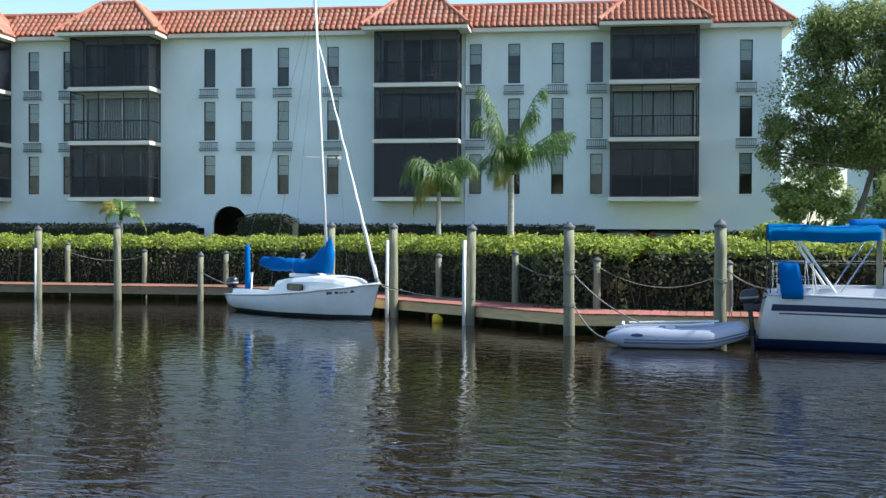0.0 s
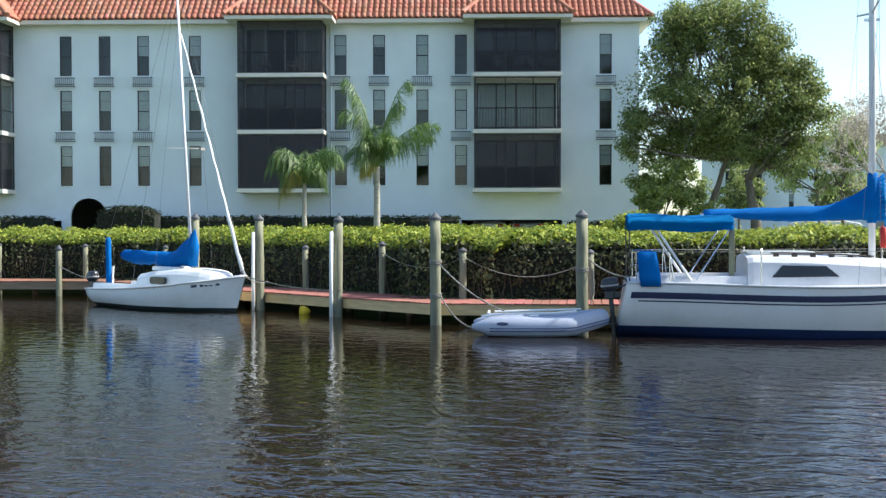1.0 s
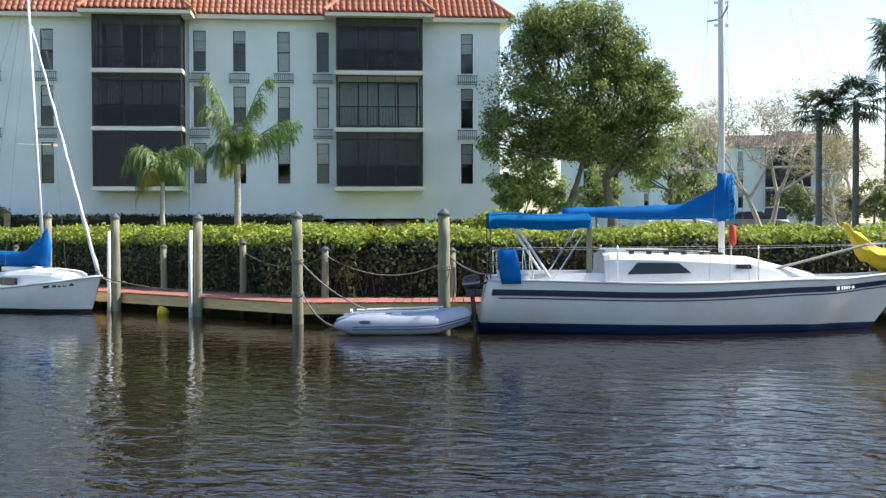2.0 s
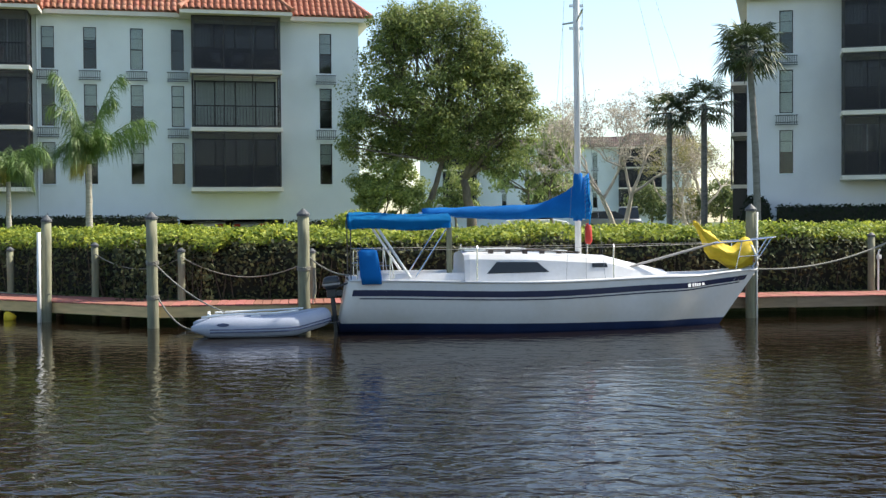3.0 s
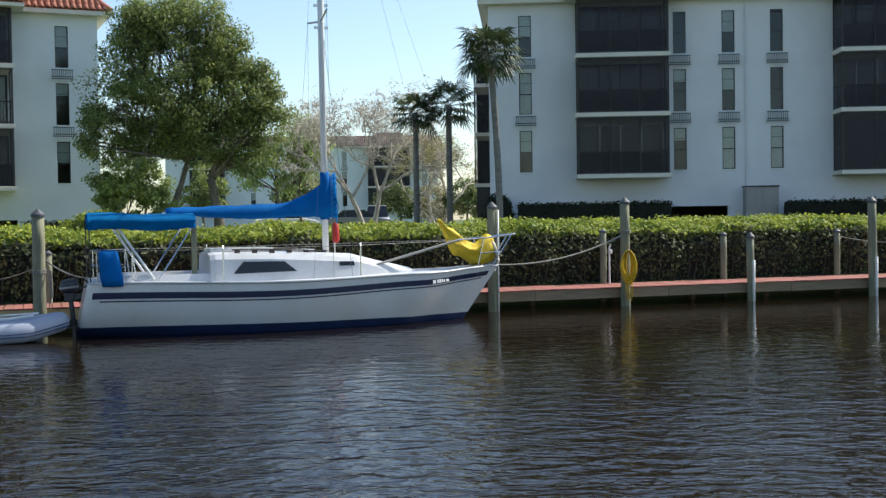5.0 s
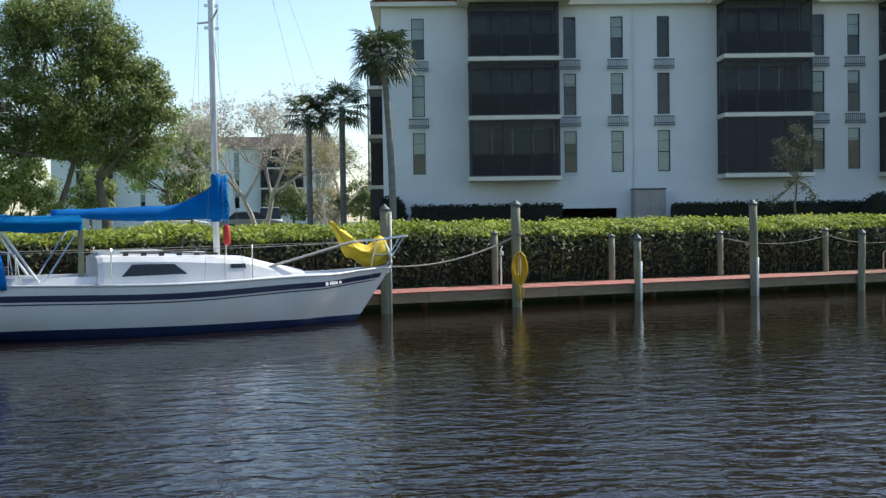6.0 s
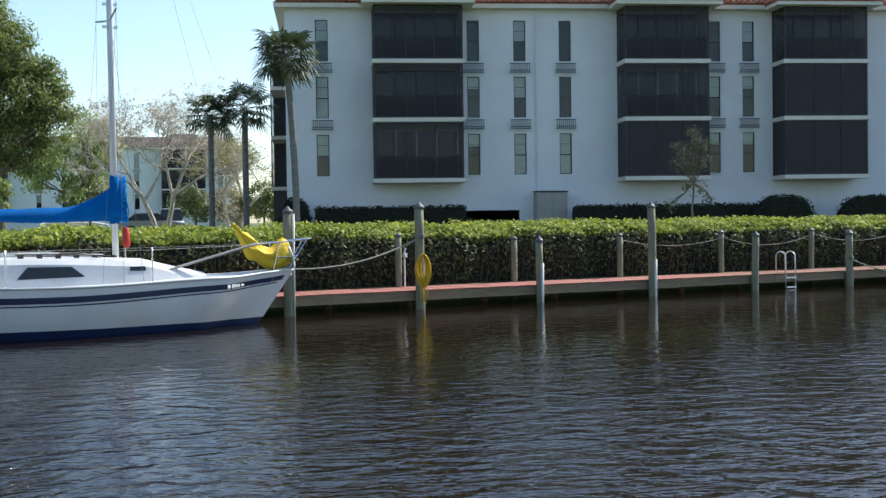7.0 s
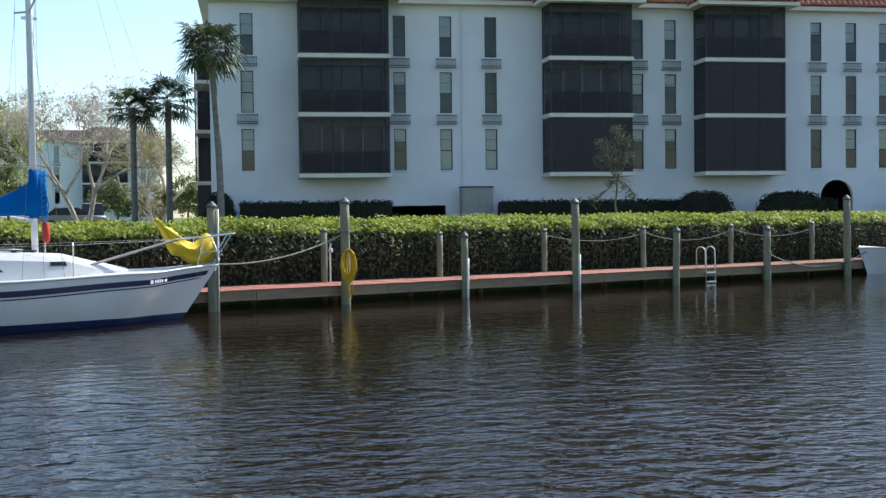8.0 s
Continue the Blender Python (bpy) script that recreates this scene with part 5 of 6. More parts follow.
        bot = 1.08 - 0.05 * math.sin(3.1 * f) + 0.13 * f ** 2 + 0.02 * math.sin(14 * f)
        w = 0.14 - 0.04 * f
        c = [(x, -w * 0.2, top), (x, -w * 0.8, top * 0.55 + bot * 0.45), (x, -w, bot + (top - bot) * 0.22), (x, -w * 0.5, bot), (x, w * 0.5, bot), (x, w, bot + (top - bot) * 0.22), (x, w * 0.8, top * 0.55 + bot * 0.45), (x, w * 0.2, top)]
        rings.append([(px + rnd.uniform(-0.01, 0.01), py + rnd.uniform(-0.03, 0.03), pz + rnd.uniform(-0.024, 0.024)) for px, py, pz in c])
    loft(bm, rings, closed=True)
    part("sail_cover", bm, CANVAS_DARK, t, "blue canvas sail cover", smooth=True)
    bm = bmesh.new()
    tube(bm, [(-1.95, -0.45, 0.48), (-1.95, -0.45, 0.55), (-1.97, -0.45, 1.72), (-1.97, -0.45, 1.80)], [0.05, 0.075, 0.075, 0.05], 10)
    part("rolled_awning", bm, CANVAS_DARK, t, "upright roll of blue canvas", smooth=True)
    bm = bmesh.new()
    loft(bm, [[(-2.52 + dx, -0.02, z), (-2.38 + dx, -0.02, z), (-2.38 + dx, 0.02, z), (-2.52 + dx, 0.02, z)] for z, dx in ((-0.2, -0.06), (0.5, -0.02), (0.95, 0.02), (1.02, 0.05))], closed=True)
    part("rudder", bm, GEL, t)
    bars(t, 1.75, 2.35, lambda x: -(H.side(x, 0.6) + 0.016), 0.59, 0.65, (2, 1, 1.2, 0.4, 1.2, 0.4, 1.2, 1, 2), INK, slope=0.1)
    return t


SMALL_BOAT = small_sailboat()
outboard("outboard_motor", SMALL_BOAT.matrix_basis @ pose(-2.66, -0.45, 0.62, 0, -6, 0), MOTOR, "dark outboard motor tilted on the small sailboat", 0.6, 0.8)


def dinghy():
    t = thing("inflatable_dinghy", pose(4.50, 22.15, 0.0, 0, 0, -10) @ Matrix.Diagonal((0.80, 0.84, 0.95, 1)), "pale grey inflatable dinghy with dark rubbing stripes", "dinghy")
    half = [(-1.72, -0.56, 0.20), (-1.60, -0.56, 0.20), (-1.30, -0.56, 0.20), (-0.6, -0.56, 0.20), (0.1, -0.56, 0.20), (0.50, -0.55, 0.21), (0.66, -0.52, 0.225), (0.80, -0.46, 0.245),
            (1.10, -0.31, 0.30), (1.30, -0.20, 0.335), (1.38, -0.08, 0.35)]
    path = half + [(x, -y, z) for x, y, z in half[::-1]]
    rh = [0.045, 0.09, 0.19, 0.205, 0.205, 0.205, 0.205, 0.20, 0.19, 0.18, 0.175]
    rs = rh + rh[::-1]
    bm = bmesh.new()
    tube(bm, path, rs, 16)
    part("tube", bm, TUBE, t, "air-filled pale grey fabric tube", smooth=True)
    for dz in (-0.02, -0.075):
        bm = bmesh.new()
        pts = []
        for i in range(2, len(path) - 2):
            x, y, z = path[i]
            ax, ay, _ = path[i - 1]
            bx, by, _ = path[i + 1]
            d = Vector((bx - ax, by - ay, 0)).normalized()
            n = Vector((d.y, -d.x, 0))
            pts.append(Vector((x, y, z + dz)) + n * (rs[i] - 0.004))
        tube(bm, pts, 0.014, 6)
        part("rub_strake", bm, TUBE_STRIPE, t)
    bm = bmesh.new()
    box(bm, (-1.36, -0.4, 0.06), (-1.30, 0.4, 0.47), 0.01)
    part("transom", bm, WHITE_SPAR, t)
    bm = bmesh.new()
    box(bm, (-0.35, -0.52, 0.36), (-0.12, 0.52, 0.39), 0.008)
    part("thwart", bm, WHITE_SPAR, t)
    bm = bmesh.new()
    box(bm, (-1.35, -0.42, 0.04), (0.75, 0.42, 0.07))
    part("floor", bm, TUBE, t)
    bm = bmesh.new()
    rings = [[(-1.0 + math.cos(a) * 0.14 * s, -0.7600 - 0.006 * s2, 0.27 + math.sin(a) * 0.035 * s) for a in (2 * math.pi * k / 16 for k in range(16))] for s, s2 in ((1, 0), (1, 1.5), (0.6, 2))]
    loft(bm, rings, closed=True)
    part("badge", bm, TUBE_STRIPE, t, "dark oval badge")
    bm = bmesh.new()
    tube(bm, [(-1.5, -0.42, 0.40), (-0.9, -0.43, 0.45), (0.2, -0.40, 0.46), (0.75, -0.38, 0.50)], 0.022, 8)
    tube(bm, [(0.9, 0.3, 0.50), (-1.2, 0.42, 0.44)], 0.02, 8)
    part("oar", bm, WHITE_SPAR, t)
    return t


dinghy()


def far_boat():
    """Only the stern quarter of this one is ever seen."""
    t = thing("motorboat", pose(39.3, 16.0, -0.12, 0, 0, 167), "white low motorboat tied up at the dock", "boat")
    H = Hull(-2.7, 2.7, [(0, 0.9), (0.5, 1.0), (0.8, 0.75), (1, 0.02)], [(0, 0.82), (0.5, 0.82), (1, 1.0)], [(0, -0.1), (0.5, -0.25), (1, -0.1)], 0.5, 0.05, 0.4)
    part("hull", H.band(lambda u: curve(H.keel, u), H.zs), GEL, t, smooth=True)
    part("deck", H.deck(), GEL, t, smooth=True)
    bm = bmesh.new()
    for side in (-1, 1):
        tube(bm, [(p.x, side * (p.y + 0.01), p.z) for p in (H.at(i / 24, H.zs(i / 24)) for i in range(25))], 0.035, 6)
    part("rub_rail", bm, CREAM_GEL, t)
    return t


far_boat()


# ---- plants ----
def clump_leaves(name, centres, radius, per, size, seed, ratio=0.45, droop=0.4, flat=0.75):
    """Leaves in many small clumps; centres is a list of clump centres."""
    rng = np.random.default_rng(seed)
    C = np.repeat(np.array([tuple(c) for c in centres]), per, axis=0)
    R = np.repeat(radius * rng.uniform(0.6, 1.3, len(centres)), per)[:, None]
    d = rng.normal(0, 1, C.shape)
    d /= np.linalg.norm(d, axis=1)[:, None]
    d[:, 2] *= flat
    r = rng.uniform(0, 1, (len(C), 1)) ** 0.5
    return leaves(name, C + d * R * r, d + np.array([0, 0, 0.5]), size, seed, ratio, droop, 0.8)


def limb(bm, a, b, ra, rb, seed, bend=0.15, n=6, seg=7):
    rng = random.Random(seed)
    a, b = Vector(a), Vector(b)
    L = (b - a).length
    off = Vector((rng.uniform(-1, 1), rng.uniform(-1, 1), rng.uniform(-0.3, 0.8))) * L * bend
    pts = []
    for i in range(n + 1):
        f = i / n
        pts.append(a.lerp(b, f) + off * 4 * f * (1 - f) * 0.5 + Vector((rng.uniform(-1, 1), rng.uniform(-1, 1), 0)) * 0.02 * L * (0 < f < 1))
    tube(bm, pts, [ra + (rb - ra) * i / n for i in range(n + 1)], seg)
    return pts


def broadleaf(label, base, az, lobes, trunks, leaf, size, seed, per=170, group="", clumps=1.0, radius=0.5, droop=0.4, twigs=True):
    """A tree or bush: lobes are (right, up, radius) as seen along azimuth az; trunks (foot right, fork right, fork up, radius)."""
    rng = random.Random(seed)
    right = Vector((math.cos(radians(az)), -math.sin(radians(az)), 0))
    away = Vector((math.sin(radians(az)), math.cos(radians(az)), 0))
    t = thing("tree" if trunks else "bush", pose(*base), label, "tree" if trunks else "bush", group)
    bm = bmesh.new()
    forks = []
    for foot, fork, up, r in trunks:
        top = right * fork + Vector((0, 0, up)) + away * rng.uniform(-0.3, 0.3)
        limb(bm, right * foot - Vector((0, 0, 0.3)), top, r, r * 0.6, rng.random(), 0.12, 7, 10)
        forks.append((top, r * 0.6))
    centres = []
    for s, z, r in lobes:
        c = right * s + Vector((0, 0, z)) + away * rng.uniform(-0.35, 0.35) * r
        if forks:
            top, fr = min(forks, key=lambda q: (q[0] - c).length)
            pts = limb(bm, top, c, fr * 0.75, 0.03, rng.random(), 0.2)
        n = max(3, int((r ** 2.2) * 5.5 * clumps))
        for k in range(n):
            d = Vector((rng.gauss(0, 1), rng.gauss(0, 1), rng.gauss(0, 1))).normalized()
            p = c + (right * d.x + away * d.y + Vector((0, 0, d.z * 0.85))) * r * rng.uniform(0.45, 1.0)
            centres.append(p)
            if forks and twigs and k % 2 == 0:
                limb(bm, pts[rng.randint(2, 6)], p, 0.03, 0.008, rng.random(), 0.15, 4, 5)
    if forks:
        part("trunk", bm, BARK, t, "grey-brown forked trunk and limbs", smooth=True)
    else:
        for s, z, r in lobes:
            limb(bm, (0, 0, -0.1), right * s * 0.8 + Vector((0, 0, z)), 0.04, 0.01, rng.random())
        part("stem", bm, TWIG, t)
    me = clump_leaves("crown", centres, radius, per, size, seed, droop=droop)
    from_mesh("crown", me, leaf, t, "loose crown of many small leaves")["kind"] = "stuff"
    return t


PX = 0.0247  # metres per unit of the crown sketch at the big tree
_lobes = ((620, 70, 62), (615, 40, 34), (580, 85, 45), (730, 140, 45), (770, 205, 40), (650, 240, 60), (560, 260, 48), (555, 120, 60), (690, 110, 66), (540, 200, 62), (640, 190, 85), (735, 190, 70), (515, 262, 42), (785, 235, 45),
          (600, 262, 46), (700, 262, 60), (755, 285, 40), (800, 185, 28), (500, 225, 24), (700, 52, 42), (725, 88, 36), (565, 58, 38), (590, 45, 40), (660, 36, 38), (482, 262, 18), (820, 215, 18), (765, 135, 34), (775, 165, 38), (715, 120, 46))
broadleaf("large broad tree with dense dark green leaves beside the building", (17.45, 47.9, GROUND_Z), 20.2,
          [((x - 650) * PX, (402 - y) * PX + 0.68, r * PX) for x, y, r in _lobes], [(1.35, 1.0, 2.6, 0.26), (-1.1, 0.1, 3.4, 0.16), (-0.8, -0.2, 2.2, 0.12)],
          TREE_LEAF, 0.13, 3, per=135, clumps=3.6, radius=0.6)
PXW = 0.036
broadleaf("feathery weeping tree with pale green hanging foliage", (31.8, 67.4, GROUND_Z), 25.3,
          [((x - 840) * PXW, (402 - y) * PXW + 0.7, r * PXW) for x, y, r in ((850, 245, 40), (880, 265, 30), (815, 285, 36), (865, 290, 32), (780, 300, 30), (830, 330, 30), (760, 325, 24), (875, 330, 20), (735, 300, 22))],
          [(0.1, 0.1, 2.8, 0.12), (-1.0, -1.2, 2.6, 0.1)], WEEPING_LEAF, 0.32, 11, per=24, droop=3.5, clumps=2.8, radius=0.75)
PXB = 0.0242
broadleaf("yellow-green bushes at the corner of the building", (14.6, 47.6, GROUND_Z), 17.2,
          [((x - 545) * PXB, (402 - y) * PXB + 0.6, r * PXB) for x, y, r in ((535, 330, 26), (560, 350, 30), (520, 365, 26), (595, 360, 28), (545, 380, 28), (500, 390, 20), (575, 325, 24), (620, 375, 26), (515, 330, 18), (508, 312, 20), (545, 308, 24), (528, 345, 26), (570, 300, 22))],
          [], BUSH_LEAF, 0.16, 21, per=140, radius=0.42, clumps=3.2)
broadleaf("leafy green shrub rising behind the hedge", (8.6, 30.6, 1.2), 15.7,
          [(-0.6, 0.75, 0.32), (-0.1, 0.95, 0.38), (0.35, 0.8, 0.34), (0.9, 0.65, 0.3), (-1.0, 0.6, 0.25), (0.1, 1.15, 0.2)], [], LEAF, 0.11, 23, per=70, radius=0.25, clumps=14)


def bare_tree(label, base, az, height, spread, leaf, seed, per, trunk_lean=0.0, depth=5):
    """A thin winter tree: branching twigs with few dry leaves."""
    rng = random.Random(seed)
    right = Vector((math.cos(radians(az)), -math.sin(radians(az)), 0))
    t = thing("bare_tree", pose(*base), label, "tree")
    bm = bmesh.new()
    tips = []

    def grow(p, d, L, r, lev):
        q = p + d * L
        mid = p.lerp(q, 0.5) + Vector((rng.uniform(-1, 1), rng.uniform(-1, 1), rng.uniform(-1, 1))) * L * 0.09
        tube(bm, [p, mid, q], [r, r * 0.85, r * 0.68], 6 if lev < 3 else 4, caps=False)
        if lev >= 3:
            tips.append(q)
        if lev >= depth:
            return
        for k in range(3 if lev < 4 else 2):
            nd = (d + Vector((rng.gauss(0, 1), rng.gauss(0, 1), rng.gauss(0.15, 0.7))) * spread).normalized()
            grow(q if k else mid.lerp(q, 0.8), nd, L * rng.uniform(0.62, 0.88), r * 0.6, lev + 1)

    for k in range(2):
        grow(right * (0.3 * k - 0.15) - Vector((0, 0, 0.2)), (Vector((0, 0, 1)) + right * (trunk_lean + 0.6 * (k - 0.5))).normalized(), height * 0.24, 0.014 * height + 0.015, 0)
    part("trunk", bm, PALE_BARK, t, "pale twisted trunk and twigs")
    sel = [p for i, p in enumerate(tips) if i % 2 == 0]
    from_mesh("foliage", clump_leaves("foliage", sel, 0.35, per, 0.13, seed), leaf, t, "sparse dry leaves")["kind"] = "stuff"
    return t


bare_tree("bare twisted tree with pale twigs and few dry leaves", (33.6, 61.2, GROUND_Z), 28.7, 11.0, 0.6, DRY_LEAF, 5, 9, -0.1, 7)
bare_tree("thin half-bare tree with yellowing leaves", (40.0, 63.4, GROUND_Z), 32.2, 8.3, 0.45, DRY_GREEN_LEAF, 14, 12, 0.0, 6)


def frond(bm, base, out, L, rise, droop, n, leaf_len, leaf_w, hang, rng):
    """A feather palm frond: an arching midrib with hanging leaflets."""
    side = out.cross(Vector((0, 0, 1))).normalized()
    pts = []
    for i in range(n + 1):
        f = i / n
        pts.append(base + out * L * f * (1 - 0.18 * f * f) + Vector((0, 0, L * (rise * f - droop * f * f))))
    tube(bm, pts[::2] if n % 2 == 0 else pts, [0.022 * (1 - 0.8 * i / n) + 0.003 for i in range(0, n + 1, 2)] if n % 2 == 0 else 0.012, 4, caps=False)
    for i in range(2, n + 1):
        f = i / n
        d = (pts[i] - pts[i - 1]).normalized()
        for s in (-1, 1):
            for j in range(2):
                p = pts[i - 1].lerp(pts[i], j * 0.5 + rng.uniform(-0.3, 0.3))
                ll = leaf_len * (1.0 - 0.55 * abs(f - 0.45) / 0.55) * rng.uniform(0.8, 1.15)
                q = (side * s * rng.uniform(0.25, 1.0) + d * rng.uniform(0.1, 0.9) + Vector((0, 0, rng.uniform(-1.15 * hang, 0.25)))).normalized()
                m = p + q * ll * 0.5 + Vector((0, 0, 0.05 * ll))
                e = p + q * ll * rng.uniform(0.85, 1.0) + Vector((0, 0, -0.3 * ll * hang * rng.uniform(0.3, 1.0)))
                w = d * leaf_w
                v = [bm.verts.new(c) for c in (p - w * 0.5, p + w * 0.5, m + w, m - w)]
                bm.faces.new(v)
                bm.faces.new((v[3], v[2], bm.verts.new(e)))


def feather_palm(label, base, az, trunk_h, trunk_r, fronds, yellow, seed, hang=1.0, ll=0.65):
    """fronds: (bearing from the view's right, length, rise, droop)."""
    rng = random.Random(seed)
    t = thing("palm_tree", pose(*base), label, "palm tree", "feather palms")
    right = Vector((math.cos(radians(az)), -math.sin(radians(az)), 0))
    away = Vector((math.sin(radians(az)), math.cos(radians(az)), 0))
    bm = bmesh.new()
    n = 12
    tube(bm, [(rng.uniform(-0.01, 0.01), 0, -0.3 + (trunk_h + 0.3) * i / n) for i in range(n + 1)], [trunk_r * (1.15 - 0.3 * i / n + (0.05 if i % 2 else 0)) for i in range(n + 1)], 12)
    part("trunk", bm, PALM_BARK, t, "pale ringed trunk", smooth=True)
    bm = bmesh.new()
    tube(bm, [(0, 0, trunk_h - 0.05), (0, 0, trunk_h + 0.3), (0, 0, trunk_h + 0.7)], [trunk_r * 0.95, trunk_r * 1.05, trunk_r * 0.4], 10)
    part("crownshaft", bm, PALM_LEAF, t, smooth=True)
    for i, (bearing, L, rise, droop) in enumerate(fronds):
        a = radians(bearing)
        out = (right * math.cos(a) + away * math.sin(a)).normalized()
        bm = bmesh.new()
        frond(bm, Vector((0, 0, trunk_h + 0.25)), out, L, rise, droop, 40, ll, 0.013, hang, rng)
        part("frond", bm, PALM_DRY if i < yellow else PALM_LEAF, t)
    return t


feather_palm("tall feathery palm with pale trunk in front of the building", (2.75, 47.1, GROUND_Z), 3.3, 3.1, 0.125,
             [(205, 0.9, 0.5, 1.2), (165, 0.8, 0.4, 1.1), (150, 0.6, 0.5, 1.3), (172, 1.7, 4.4, 2.6), (160, 1.3, 4.8, 2.9), (198, 1.1, 4.2, 2.8), (186, 1.9, 2.9, 2.1), (10, 1.75, 4.3, 2.6), (-18, 1.35, 4.3, 2.8), (28, 1.1, 4.8, 3.0),
              (0, 3.0, 0.95, 0.5), (-12, 2.8, 0.8, 0.5), (14, 2.7, 1.15, 0.6), (95, 1.0, 3.8, 2.6), (-95, 0.8, 3.4, 2.6), (192, 1.7, 1.2, 1.3), (215, 1.4, 0.9, 1.2), (140, 0.7, 4.4, 3.0), (40, 0.7, 4.2, 3.0), (180, 0.8, 3.6, 3.0), (0, 0.9, 3.4, 2.8), (-40, 1.2, 2.6, 2.4), (220, 1.2, 2.4, 2.3)], 3, 31, 1.7, 0.85)
feather_palm("shorter palm with arching yellow-green fronds", (-0.15, 45.2, GROUND_Z), -0.2, 2.35, 0.09,
             [(205, 1.0, 0.9, 1.6), (178, 1.2, 1.0, 1.9), (178, 1.6, 2.3, 2.3), (190, 1.85, 1.9, 1.9), (160, 1.3, 2.6, 2.4), (8, 1.5, 2.2, 1.9), (-14, 1.9, 1.7, 1.5), (24, 1.7, 1.9, 1.6), (70, 1.1, 2.6, 2.2), (-70, 1.0, 2.3, 2.2), (115, 1.2, 2.5, 2.3), (182, 1.2, 1.4, 1.9), (2, 1.1, 1.2, 1.7), (40, 1.3, 2.0, 2.0), (-40, 1.2, 1.9, 2.0), (145, 1.5, 2.0, 2.0)], 2, 32, 1.7, 0.8)
feather_palm("young palm with ragged fronds behind the hedge", (-11.66, 42.6, 1.35), -15.4, 1.25, 0.07,
             [(180, 0.9, 0.9, 0.9), (150, 0.8, 1.2, 0.8), (20, 1.0, 0.5, 0.9), (50, 0.7, 1.2, 0.8), (-10, 1.1, 0.4, 1.0), (200, 0.7, 0.6, 1.0), (100, 0.7, 1.4, 0.7), (-50, 0.8, 0.7, 0.9)], 3, 33, 0.8, 0.38)


def fan_leaf(bm, base, out, L, r, rng):
    up = Vector((0, 0, 1))
    side = out.cross(up).normalized()
    hub = base + out * L
    tube(bm, [base, base.lerp(hub, 0.5) + Vector((0, 0, 0.04)), hub], 0.015, 4, caps=False)
    nrm = side.cross(out).normalized()
    k = 17
    for i in range(k):
        a = radians(-125 + 250 * i / (k - 1))
        d = (out * math.cos(a) + side * math.sin(a)).normalized()
        ll = r * rng.uniform(0.85, 1.1) * (1 - 0.2 * abs(a) / 2.2)
        w = side * math.cos(a) * 0.05 - out * math.sin(a) * 0.05
        mid, tip = hub + d * ll * 0.55 + nrm * 0.02, hub + d * ll + Vector((0, 0, -0.3 * ll * rng.uniform(0.5, 1.3)))
        v = [bm.verts.new(p) for p in (hub, mid - w, tip, mid + w)]
        bm.faces.new(v)


def fan_palm(label, base, height, r, crown, seed, n=34, lean=(0, 0)):
    rng = random.Random(seed)
    t = thing("palm_tree", pose(*base), label, "palm tree", "fan palms")
    top = Vector((lean[0], lean[1], height))
    bm = bmesh.new()
    m = 14
    tube(bm, [Vector((lean[0] * (i / m) ** 2, lean[1] * (i / m) ** 2, -0.3 + (height + 0.3) * i / m)) for i in range(m + 1)], [r * (1.1 - 0.15 * i / m + 0.04 * (i % 2)) for i in range(m + 1)], 10)
    part("trunk", bm, GREY_BARK, t, "slender grey trunk", smooth=True)
    bm = bmesh.new()
    for k in range(26):
        a, z = rng.uniform(0, 6.28), rng.uniform(-0.9, 0.05)
        d = Vector((math.cos(a), math.sin(a), 0))
        tube(bm, [top + Vector((0, 0, z - 0.1)) + d * r * 0.8, top + Vector((0, 0, z + 0.12)) + d * (r + 0.16 * rng.uniform(0.4, 1.2))], [0.035, 0.012], 4)
    part("leaf_boot", bm, DRY_LEAF, t, "old brown leaf stubs")
    for k in range(n):
        a = 2.399 * k
        el = math.asin(max(-0.75, min(0.95, -0.65 + 1.6 * k / n)))
        d = Vector((math.cos(a) * math.cos(el), math.sin(a) * math.cos(el), math.sin(el)))
        bm = bmesh.new()
        fan_leaf(bm, top, d, crown * rng.uniform(0.42, 0.6), crown * rng.uniform(0.42, 0.55), rng)
        part("fan_leaf", bm, FAN_LEAF, t)
    return t


fan_palm("slender fan palm with a dark round crown by the building corner", (28.85, 40.95, GROUND_Z), 7.7, 0.14, 1.85, 41, 36, (-0.3, 0.2))
fan_palm("fan palm with a ragged dark crown", (33.6, 52.3, GROUND_Z), 6.7, 0.16, 2.0, 42, 26)
fan_palm("fan palm with a ragged dark crown", (32.2, 53.4, GROUND_Z), 6.3, 0.15, 1.8, 43, 22)


